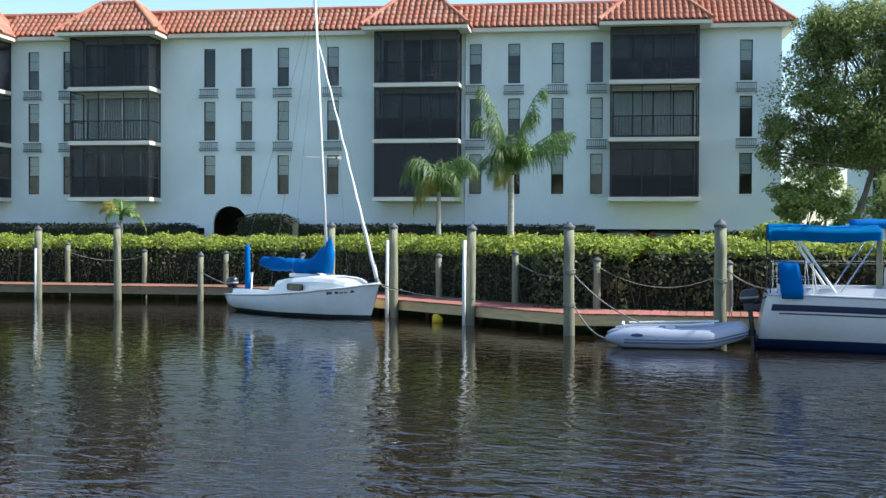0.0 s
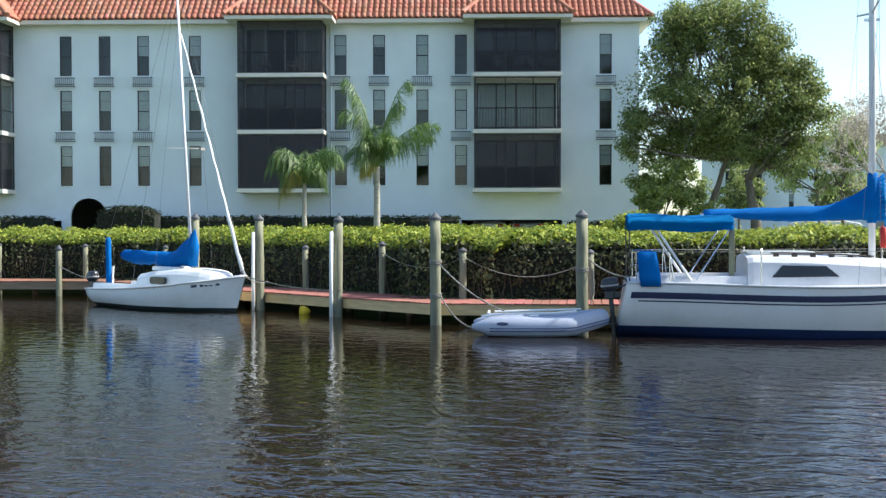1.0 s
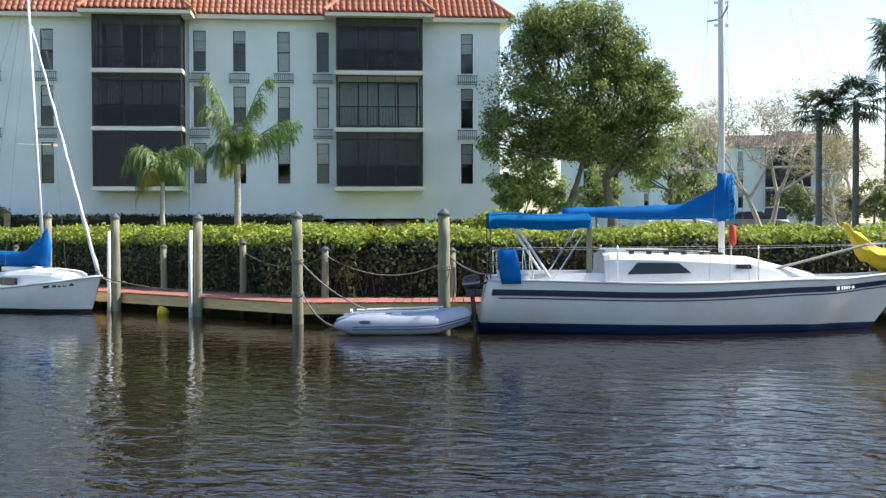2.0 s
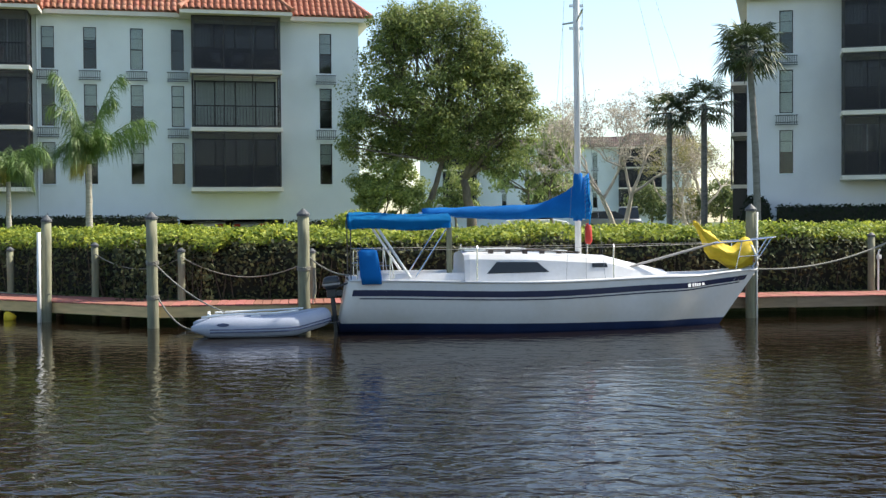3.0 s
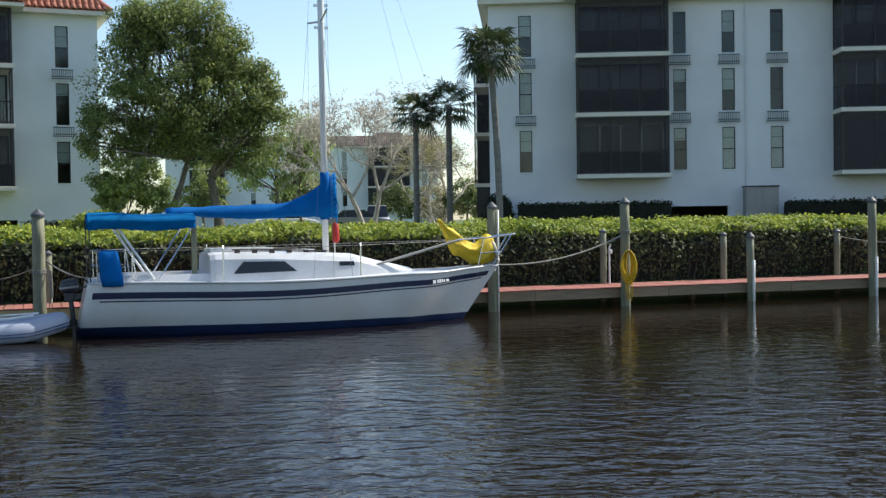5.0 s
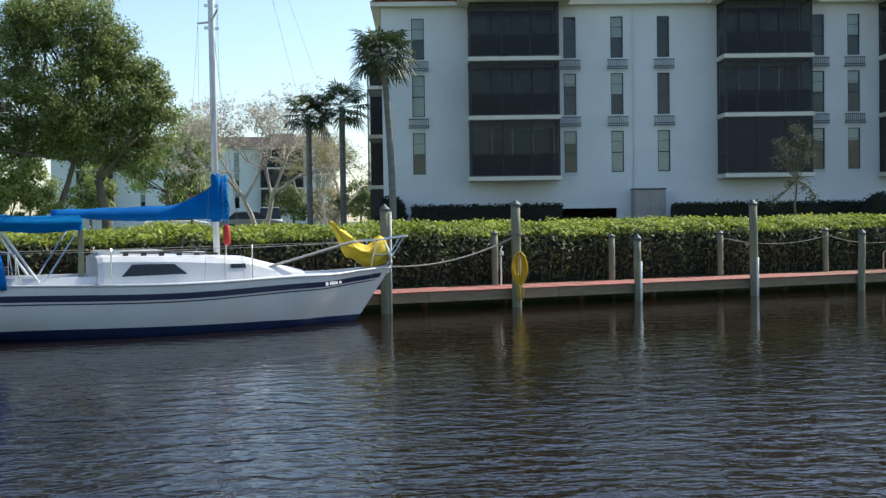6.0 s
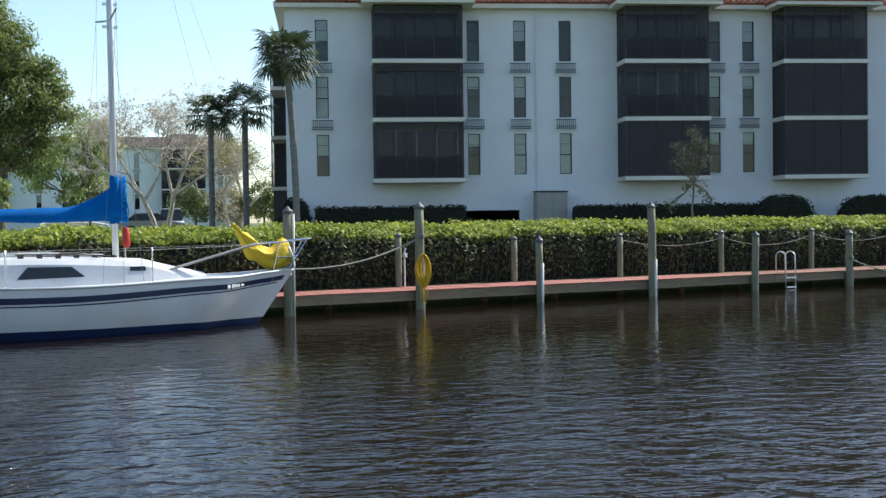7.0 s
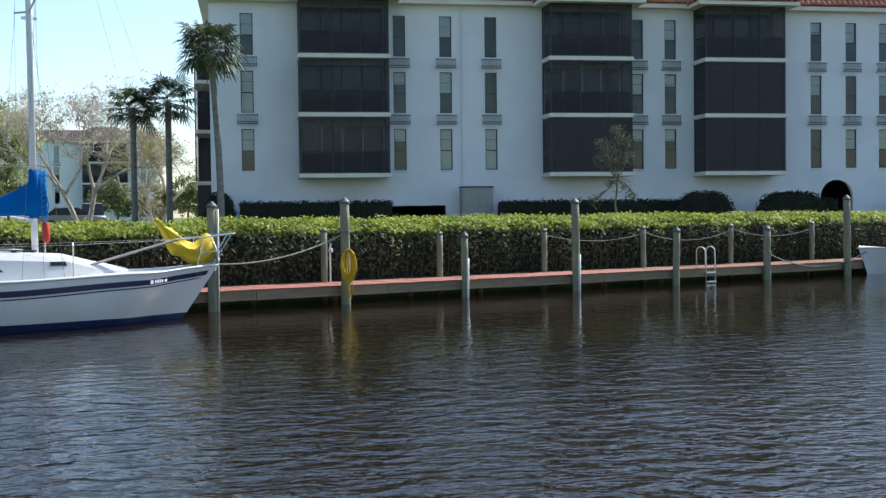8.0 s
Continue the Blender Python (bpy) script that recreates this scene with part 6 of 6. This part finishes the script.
# ---- shrubs and low hedges by the buildings ----
def low_hedge(frame, s0, s1, y0, y1, h, seed, label, dome=0.0):
    t = thing("shrub" if dome else "low_hedge", frame, label, "shrub" if dome else "hedge", "hedges along the buildings")
    rng = np.random.default_rng(seed)
    bm = bmesh.new()
    n = 8
    rings = []
    for i in range(n + 1):
        f = i / n
        x = s0 + (s1 - s0) * f
        k = (1 - dome * (2 * f - 1) ** 4) if dome else 1.0
        rings.append([(x, y0, -0.3), (x, y0 + 0.05, h * k * 0.8), (x, y0 + 0.2, h * k * 0.95), (x, y1 - 0.2, h * k * 0.95), (x, y1, h * k * 0.7), (x, y1, -0.3)])
    loft(bm, rings)
    part("core", bm, DARK_CORE, t)
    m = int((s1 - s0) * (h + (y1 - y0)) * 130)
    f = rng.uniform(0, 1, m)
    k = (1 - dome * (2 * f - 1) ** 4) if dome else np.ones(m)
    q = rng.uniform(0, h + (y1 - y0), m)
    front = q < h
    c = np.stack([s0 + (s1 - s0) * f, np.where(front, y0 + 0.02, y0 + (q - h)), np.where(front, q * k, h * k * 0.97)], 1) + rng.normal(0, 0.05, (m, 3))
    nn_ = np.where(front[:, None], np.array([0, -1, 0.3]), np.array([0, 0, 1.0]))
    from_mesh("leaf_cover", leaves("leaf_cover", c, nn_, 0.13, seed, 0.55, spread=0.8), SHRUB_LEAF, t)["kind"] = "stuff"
    return t


FA, FB = BUILDING_A.matrix_basis, BUILDING_B.matrix_basis
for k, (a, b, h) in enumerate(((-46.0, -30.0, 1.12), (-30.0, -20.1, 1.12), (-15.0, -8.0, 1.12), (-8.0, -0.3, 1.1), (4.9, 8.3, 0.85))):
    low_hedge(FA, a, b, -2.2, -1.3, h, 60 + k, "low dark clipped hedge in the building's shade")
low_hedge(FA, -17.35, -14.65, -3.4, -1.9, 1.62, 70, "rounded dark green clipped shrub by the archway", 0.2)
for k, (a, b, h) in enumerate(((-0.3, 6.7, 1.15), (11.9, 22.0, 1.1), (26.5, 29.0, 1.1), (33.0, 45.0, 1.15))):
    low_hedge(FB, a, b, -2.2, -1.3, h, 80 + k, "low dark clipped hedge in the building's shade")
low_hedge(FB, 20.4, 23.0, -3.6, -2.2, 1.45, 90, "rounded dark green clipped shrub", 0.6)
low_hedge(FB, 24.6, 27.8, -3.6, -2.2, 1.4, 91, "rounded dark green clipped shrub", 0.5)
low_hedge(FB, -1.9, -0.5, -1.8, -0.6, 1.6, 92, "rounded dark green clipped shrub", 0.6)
broadleaf("small slender young tree against the building", (40.5, 29.0, GROUND_Z), 54.4,
          [(-0.35, 3.4, 0.55), (0.2, 3.7, 0.55), (0.0, 2.9, 0.5), (0.4, 3.1, 0.45), (-0.5, 2.9, 0.35), (0.05, 4.1, 0.35), (-0.25, 1.9, 0.16), (0.35, 1.8, 0.16), (-0.9, 1.25, 0.16), (0.7, 1.5, 0.2)],
          [(0.0, 0.05, 2.1, 0.055)], YOUNG_LEAF, 0.10, 51, per=36, radius=0.34, clumps=9)

# mid-distance trees closing the gap
for k, (x, y, h, leaf) in enumerate(((45.0, 96.0, 5.5, PALE_LEAF), (66.0, 98.0, 4.2, TREE_LEAF), (72.0, 104.0, 5.0, PALE_LEAF), (38.0, 100.0, 6.0, TREE_LEAF), (30.0, 92.0, 6.5, TREE_LEAF), (24.0, 86.0, 5.0, PALE_LEAF), (79.0, 108.0, 4.6, PALE_LEAF), (74.0, 99.0, 3.4, DRY_LEAF), (88.0, 116.0, 5.0, PALE_LEAF), (55.5, 95.0, 4.3, PALE_LEAF), (58.2, 93.2, 3.6, DRY_GREEN_LEAF), (61.0, 92.0, 4.4, PALE_LEAF))):
    broadleaf("distant garden tree behind the parking place", (x, y, GROUND_Z), 28, [(-1.2, h * 0.55, 1.3), (1.1, h * 0.6, 1.4), (0, h * 0.8, 1.5), (0.3, h * 0.45, 1.3)], [(0, 0, h * 0.35, 0.14)], leaf, 0.3, 200 + k, per=60, group="distant garden trees", radius=0.7, clumps=1.2, twigs=False)


# ---- far apartment house, end balconies, utility box ----
apartment_building(30.0, 160.0, 1.45, -31.0, 6.0, [-19.5, -16.3, -13.3, -10.9, -7.1, 3.8], [(-27.5, -23.0), (-3.6, 2.1)], -14.6, [], "distant white three-storey apartment house with haze-paled roof", 12, 0, tile=FAR_TILE)

t = thing("end_balconies", FB @ pose(-2.75, 9.5, 0), "stack of dark screened balconies on the building's end", "balcony")
for i in range(3):
    z0 = SLABS[i][0]
    z1 = SLABS[i + 1][0] if i < 2 else BAY_TOP - 0.5
    bm = bmesh.new()
    box(bm, (0, 0, z0), (1.12, 4.0, z0 + 0.2), 0.01)
    part("slab", bm, TRIM, t)
    bm = bmesh.new()
    for x in (0.0, 1.06):
        for y in (0.0, 3.94):
            box(bm, (x, y, z0 + 0.2), (x + 0.06, y + 0.06, z1))
    part("screen_frame", bm, BRONZE, t)
    bm = bmesh.new()
    box(bm, (0.06, 0.03, z0 + 0.2), (1.06, 0.035, z1))
    part("insect_screen", bm, SCREEN, t)
bm = bmesh.new()
box(bm, (0.0, 4.0, -0.3), (1.12, 4.1, BAY_TOP - 0.4))
box(bm, (-0.05, -0.05, BAY_TOP - 0.5), (1.12, 4.1, BAY_TOP - 0.35))
box(bm, (0.1, 0.1, -0.3), (1.12, 4.0, 2.28))
part("end_wall", bm, BRONZE, t)

t = thing("utility_box", FB @ pose(10.2, -1.25, 0), "tall grey-brown metal utility cabinet by the wall", "cabinet")
bm = bmesh.new()
box(bm, (0, 0, -0.2), (1.5, 0.8, 1.78), 0.02)
part("body", bm, GREY_METAL, t)
bm = bmesh.new()
box(bm, (-0.04, -0.04, 1.78), (1.54, 0.84, 1.84), 0.01)
part("lid", bm, BRONZE, t)
for x in (0.06, 0.78):
    bm = bmesh.new()
    box(bm, (x, -0.02, 0.05), (x + 0.66, 0.005, 1.7), 0.008)
    part("door", bm, GREY_METAL, t)


# ---- cars ----
def car(at, paint, label, van=False):
    t = thing("car", at, label, "car", "parked cars")
    H = 1.75 if van else 1.42
    bm = bmesh.new()
    prof = [(-2.2, 0.35), (-2.2, 0.75), (-2.0, 0.88), (-1.2, 0.95), (1.25, 0.92), (2.05, 0.78), (2.2, 0.6), (2.2, 0.35)]
    loft(bm, [[(x, y, z if abs(y) < 0.8 else max(z - 0.05, 0.35)) for x, z in prof] for y in (-0.86, -0.78, 0.78, 0.86)], closed=True)
    body = part("body", bm, paint, t)
    bm = bmesh.new()
    b0 = [(-1.75, 0.93), (-1.2, H - 0.06), (-0.4, H), (0.35, H - 0.02), (1.15, 0.93)]
    loft(bm, [[(x, y * (1 - 0.16 * (z > 1)), z) for x, z in b0] for y in (-0.78, 0.78)], closed=True)
    part("cabin_glass", bm, CAR_GLASS, t)
    bm = bmesh.new()
    box(bm, (-1.2, -0.64, H - 0.04), (0.35, 0.64, H + 0.03), 0.02)
    part("roof", bm, paint, t)
    for x in (-1.35, 1.35):
        for y in (-0.80, 0.80):
            bm = bmesh.new()
            tube(bm, [(x, y - 0.1, 0.32), (x, y + 0.1, 0.32)], 0.32, 16)
            w = part("wheel", bm, RUBBER, t)
            bm = bmesh.new()
            tube(bm, [(x, y - 0.105, 0.32), (x, y + 0.105, 0.32)], 0.19, 12)
            part("rim", bm, ALU, w)
    for x, mat in ((2.17, GEL), (-2.17, RED)):
        for y in (-0.62, 0.62):
            bm = bmesh.new()
            box(bm, (x - 0.06, y - 0.16, 0.6), (x + 0.06, y + 0.16, 0.74), 0.02)
            part("headlight" if x > 0 else "tail_light", bm, mat, t)
    return t


car(pose(33.6, 73.0, GROUND_Z, 0, 0, -25), CAR_WHITE, "white saloon car parked behind the hedge")
car(pose(37.9, 70.4, GROUND_Z, 0, 0, -30), CAR_GREY, "grey saloon car parked behind the hedge")
car(pose(41.0, 73.5, GROUND_Z, 0, 0, 60), CAR_WHITE, "white van parked under the trees", True)
car(FA @ pose(3.2, 3.2, 0.0, 0, 0, 90), CAR_GREY, "grey car parked beneath the building")
car(FA @ pose(1.2, 3.4, 0.0, 0, 0, 90), CAR_WHITE, "white car parked beneath the building")
car(FA @ pose(-19.2, 17.5, 0.0, 0, 0, 0), CAR_WHITE, "white car seen through the archway")

bm = bmesh.new()
vs = [bm.verts.new(p) for p in ((20, 78, GROUND_Z + 0.01), (60, 60, GROUND_Z + 0.01), (66, 72, GROUND_Z + 0.01), (25, 92, GROUND_Z + 0.01))]
bm.faces.new(vs)
tagged(part("parking_place", bm, ASPHALT), "grey asphalt parking place behind the lawn", "pavement", kind="structure")


# ---- things on the dock ----
def rope(label, pts, r=0.018, mat=None):
    bm = bmesh.new()
    tube(bm, pts, r, 6)
    return tagged(part("rope", bm, mat or ROPE, None), label, "rope", "ropes along the dock")


posts = ((-12.36, 38.75, 1.5), (-9.69, 38.22, 1.35), (1.77, 28.31, 1.45), (3.45, 26.12, 1.4), (6.2, 25.41, 1.35), (18.92, 22.42, 1.5), (22.28, 21.63, 1.45),
         (25.7, 20.83, 1.5), (29.35, 19.98, 1.5), (32.95, 19.13, 1.55), (36.69, 18.25, 1.55))
for i, j, d in ((0, 1, 0.22), (2, 3, 0.3), (3, 4, 0.42), (7, 8, 0.2), (8, 9, 0.28), (9, 10, 0.25)):
    (x0, y0, z0), (x1, y1, z1) = posts[i], posts[j]
    rope("grey rope slung between two posts", sag((x0, y0 - 0.09, z0), (x1, y1 - 0.09, z1), d), 0.012)
bow = BIG_BOAT.matrix_basis @ Vector((5.05, 0, 1.12))
stern = BIG_BOAT.matrix_basis @ Vector((-3.2, 0.8, 1.05))
rope("pale mooring line from the bow to a pile", sag(bow, (18.36, 20.92, 1.72), 0.22), 0.02)
rope("pale mooring line from the bow to a pile", sag(bow, (15.1, 21.6, 1.0), 0.1), 0.016)
rope("grey stern line to a pile", sag(stern, (5.75, 23.95, 1.45), 0.1), 0.016)
rope("thin line from a pile to the dinghy", sag((2.72, 24.45, 1.3), (3.75, 22.35, 0.45), 0.12), 0.014)
rope("wet line hanging from a pile to the water", sag((2.75, 24.4, 0.62), (3.4, 23.6, 0.02), 0.18), 0.016)
sb = SMALL_BOAT.matrix_basis @ Vector((2.86, 0, 0.88))
rope("mooring line from the small boat's bow", sag(sb, (-1.0, 29.3, 0.72), 0.08), 0.014)
rope("mooring line from the small boat's bow", sag(sb, (0.75, 26.95, 0.62), 0.1), 0.012)
rope("stern line of the small boat", sag(SMALL_BOAT.matrix_basis @ Vector((-2.35, 0.5, 0.5)), (-7.4, 36.1, 0.9), 0.15), 0.012)
rope("pale mooring line to the motorboat", sag((32.5, 17.5, 0.78), (36.9, 16.45, 0.75), 0.42), 0.02)
for x, y, z, r in ((5.65, 23.86, 1.15, 0.135), (18.32, 20.90, 1.72, 0.125), (32.45, 17.58, 0.8, 0.12), (2.66, 24.55, 1.3, 0.125), (2.66, 24.55, 0.6, 0.125)):
    bm = bmesh.new()
    for k in range(3):
        n = 16
        tube(bm, [(math.cos(2 * math.pi * i / n) * r, math.sin(2 * math.pi * i / n) * r, 0.03 * k + 0.012 * math.sin(i)) for i in range(n + 1)], 0.014, 5)
    tagged(part("rope_coil", bm, ROPE, None, at=pose(x, y, z)), "grey rope wound round a mooring pile", "rope", "ropes round piles")
bm = bmesh.new()
for k in range(3):
    tube(bm, [(0.02 * k - 0.02, 0, 0), (0.025 * k - 0.02, -0.01, -0.4), (0.03 * k - 0.03, 0, -0.75 + 0.1 * k)], 0.014, 5)
tagged(part("rope_end", bm, ROPE, None, at=pose(5.86, 23.83, 1.2)), "loose rope ends hanging down a pile", "rope")

# coiled yellow hose on a pile
hose = thing("hose", pose(18.24, 20.70, 1.32, 0, 0, -40), "coiled bright yellow hose hung on a mooring pile", "hose")
rnd = random.Random(2)
for k in range(11):
    bm = bmesh.new()
    n = 26
    w, h = 0.07 + 0.0135 * k + rnd.uniform(-0.02, 0.03), 0.34 + rnd.uniform(-0.05, 0.05)
    tube(bm, [(math.sin(2 * math.pi * i / n) * w * (0.75 + 0.25 * (0.5 - 0.5 * math.cos(2 * math.pi * i / n))), -0.012 * k - 0.012 * math.sin(4 * math.pi * i / n), math.cos(2 * math.pi * i / n) * h - h) for i in range(n + 1)], 0.019, 6)
    part("coil", bm, YELLOW_ROPE, hose, smooth=True)
for k in range(4):
    bm = bmesh.new()
    tube(bm, [(-0.07 + 0.045 * k, -0.05, -0.62), (-0.06 + 0.05 * k, -0.06, -0.9), (-0.05 + 0.035 * k, -0.05, -1.12 - 0.06 * (k % 2))], 0.014, 6)
    part("loose_end", bm, YELLOW_ROPE, hose, smooth=True)

# swimming ladder
t = thing("dock_ladder", pose(30.3, 18.05, 0, 0, 0, -13.2), "bright metal swim ladder hooked over the dock edge", "ladder")
for x in (-0.39, 0.0):
    bm = bmesh.new()
    pts = [(x, 0.42, 0.5), (x, 0.42, 0.95)] + [(x, 0.24 + 0.18 * math.cos(a), 0.95 + 0.13 * math.sin(a)) for a in (math.pi * k / 8 for k in range(1, 8))] + [(x, 0.06, 0.95), (x, 0.03, -0.5)]
    tube(bm, pts, 0.019, 8)
    part("rail", bm, ALU, t, smooth=True)
for z in (0.32, 0.05, -0.2):
    bm = bmesh.new()
    box(bm, (-0.39, 0.0, z - 0.02), (0.0, 0.08, z + 0.02), 0.008)
    part("rung", bm, ALU, t)

def patio_chair(at, mat, label):
    t = thing("patio_chair", at, label, "chair", "balcony chairs")
    bm = bmesh.new()
    box(bm, (-0.24, -0.24, 0.42), (0.24, 0.24, 0.46), 0.015)
    part("seat", bm, mat, t)
    bm = bmesh.new()
    loft(bm, [[(-0.22, 0.24 + 0.12 * f, 0.5 + 0.42 * f), (0.22, 0.24 + 0.12 * f, 0.5 + 0.42 * f), (0.22, 0.27 + 0.12 * f, 0.5 + 0.42 * f), (-0.22, 0.27 + 0.12 * f, 0.5 + 0.42 * f)] for f in (0, 0.5, 1)], closed=True)
    part("backrest", bm, mat, t)
    for x in (-0.21, 0.21):
        for y in (-0.21, 0.21):
            bm = bmesh.new()
            tube(bm, [(x * 1.08, y * 1.08, 0.0), (x, y, 0.43)], 0.016, 6)
            part("leg", bm, mat, t)
        bm = bmesh.new()
        tube(bm, [(x, -0.2, 0.44), (x * 1.05, -0.2, 0.64), (x * 1.05, 0.3, 0.66)], 0.016, 6)
        part("armrest", bm, mat, t)
    return t


for s_, y_, rz in ((1.7, -0.9, 20), (2.6, -1.0, -15), (3.4, -0.85, 60), (4.1, -1.0, -70)):
    patio_chair(FA @ pose(s_, y_, SLABS[2][1] + 0.001, 0, 0, rz), ALU, "pale metal patio chair on a top-floor balcony")
for s_, y_, rz in ((-9.8, -0.9, 30), (-8.4, -0.95, -30)):
    patio_chair(FA @ pose(s_, y_, SLABS[2][1] + 0.001, 0, 0, rz), GREY_METAL, "grey patio chair on a top-floor balcony")
patio_chair(FB @ pose(17.4, -1.0, SLABS[1][1] + 0.001, 0, 0, 180), WHITE_SPAR, "white patio chair on a screened balcony")

# small yellow float by the dock, and a water tap pipe on a post
bm = bmesh.new()
rings = [[(math.cos(2 * math.pi * k / 12) * r + dx, math.sin(2 * math.pi * k / 12) * r, z) for k in range(12)] for z, r, dx in ((-0.06, 0.05, 0), (0.0, 0.13, 0), (0.08, 0.14, 0.01), (0.14, 0.10, -0.02), (0.19, 0.04, -0.05))]
loft(bm, rings, closed=True)
tagged(part("float", bm, YELLOW, None, smooth=True, at=pose(-0.1, 28.1, 0.0)), "small yellow float on the water below the dock", "float")
bm = bmesh.new()
tube(bm, [(0, 0, DECK_Z), (0, 0, 1.35), (0.02, -0.03, 1.42)], 0.022, 8)
box(bm, (-0.04, -0.06, 1.2), (0.05, 0.02, 1.3), 0.01)
tagged(part("water_pipe", bm, PVC, None, at=pose(18.98, 22.25, 0)), "white upright water pipe with tap beside a post", "pipe")


# ---- deck boards ----
board_meshes = []
for k in range(4):
    bm = bmesh.new()
    box(bm, (-0.086, 0.0, -0.03), (0.086, DECK_W, 0.0), 0.006)
    me = bpy.data.meshes.new("deck_board")
    bm.to_mesh(me)
    bm.free()
    me.materials.append(DECK)
    board_meshes.append(me)
rest_v, rest_f = [], []
count = 0
for seg in range(3):
    a, b = LINE[seg], LINE[seg + 1]
    L = (b - a).length
    d = (b - a).normalized()
    ang = math.degrees(math.atan2(d.y, d.x))
    k = 0
    while k * 0.185 < L - 0.09:
        u = 0.09 + k * 0.185
        p, _ = on_line(seg, u, -0.07)
        m = pose(p.x, p.y, DECK_Z + random.uniform(-0.004, 0.004), 0, 0, ang + random.uniform(-0.3, 0.3))
        if (seg == 1 and u > 6 or seg == 2 and u < 26) and count < 300:
            ob = new("deck_board", board_meshes[k % 4])
            ob.parent = dock
            ob.matrix_basis = m
            count += 1
        else:
            vv = np.array([tuple(m @ v.co) for v in board_meshes[0].vertices])
            base = sum(len(x) for x in rest_v)
            rest_v.append(vv)
            rest_f.extend([[base + i for i in f.vertices] for f in board_meshes[0].polygons])
        k += 1
me = bpy.data.meshes.new("deck_boards")
me.from_pydata(np.concatenate(rest_v).tolist(), [], rest_f)
from_mesh("deck_boards", me, DECK, dock)["kind"] = "stuff"
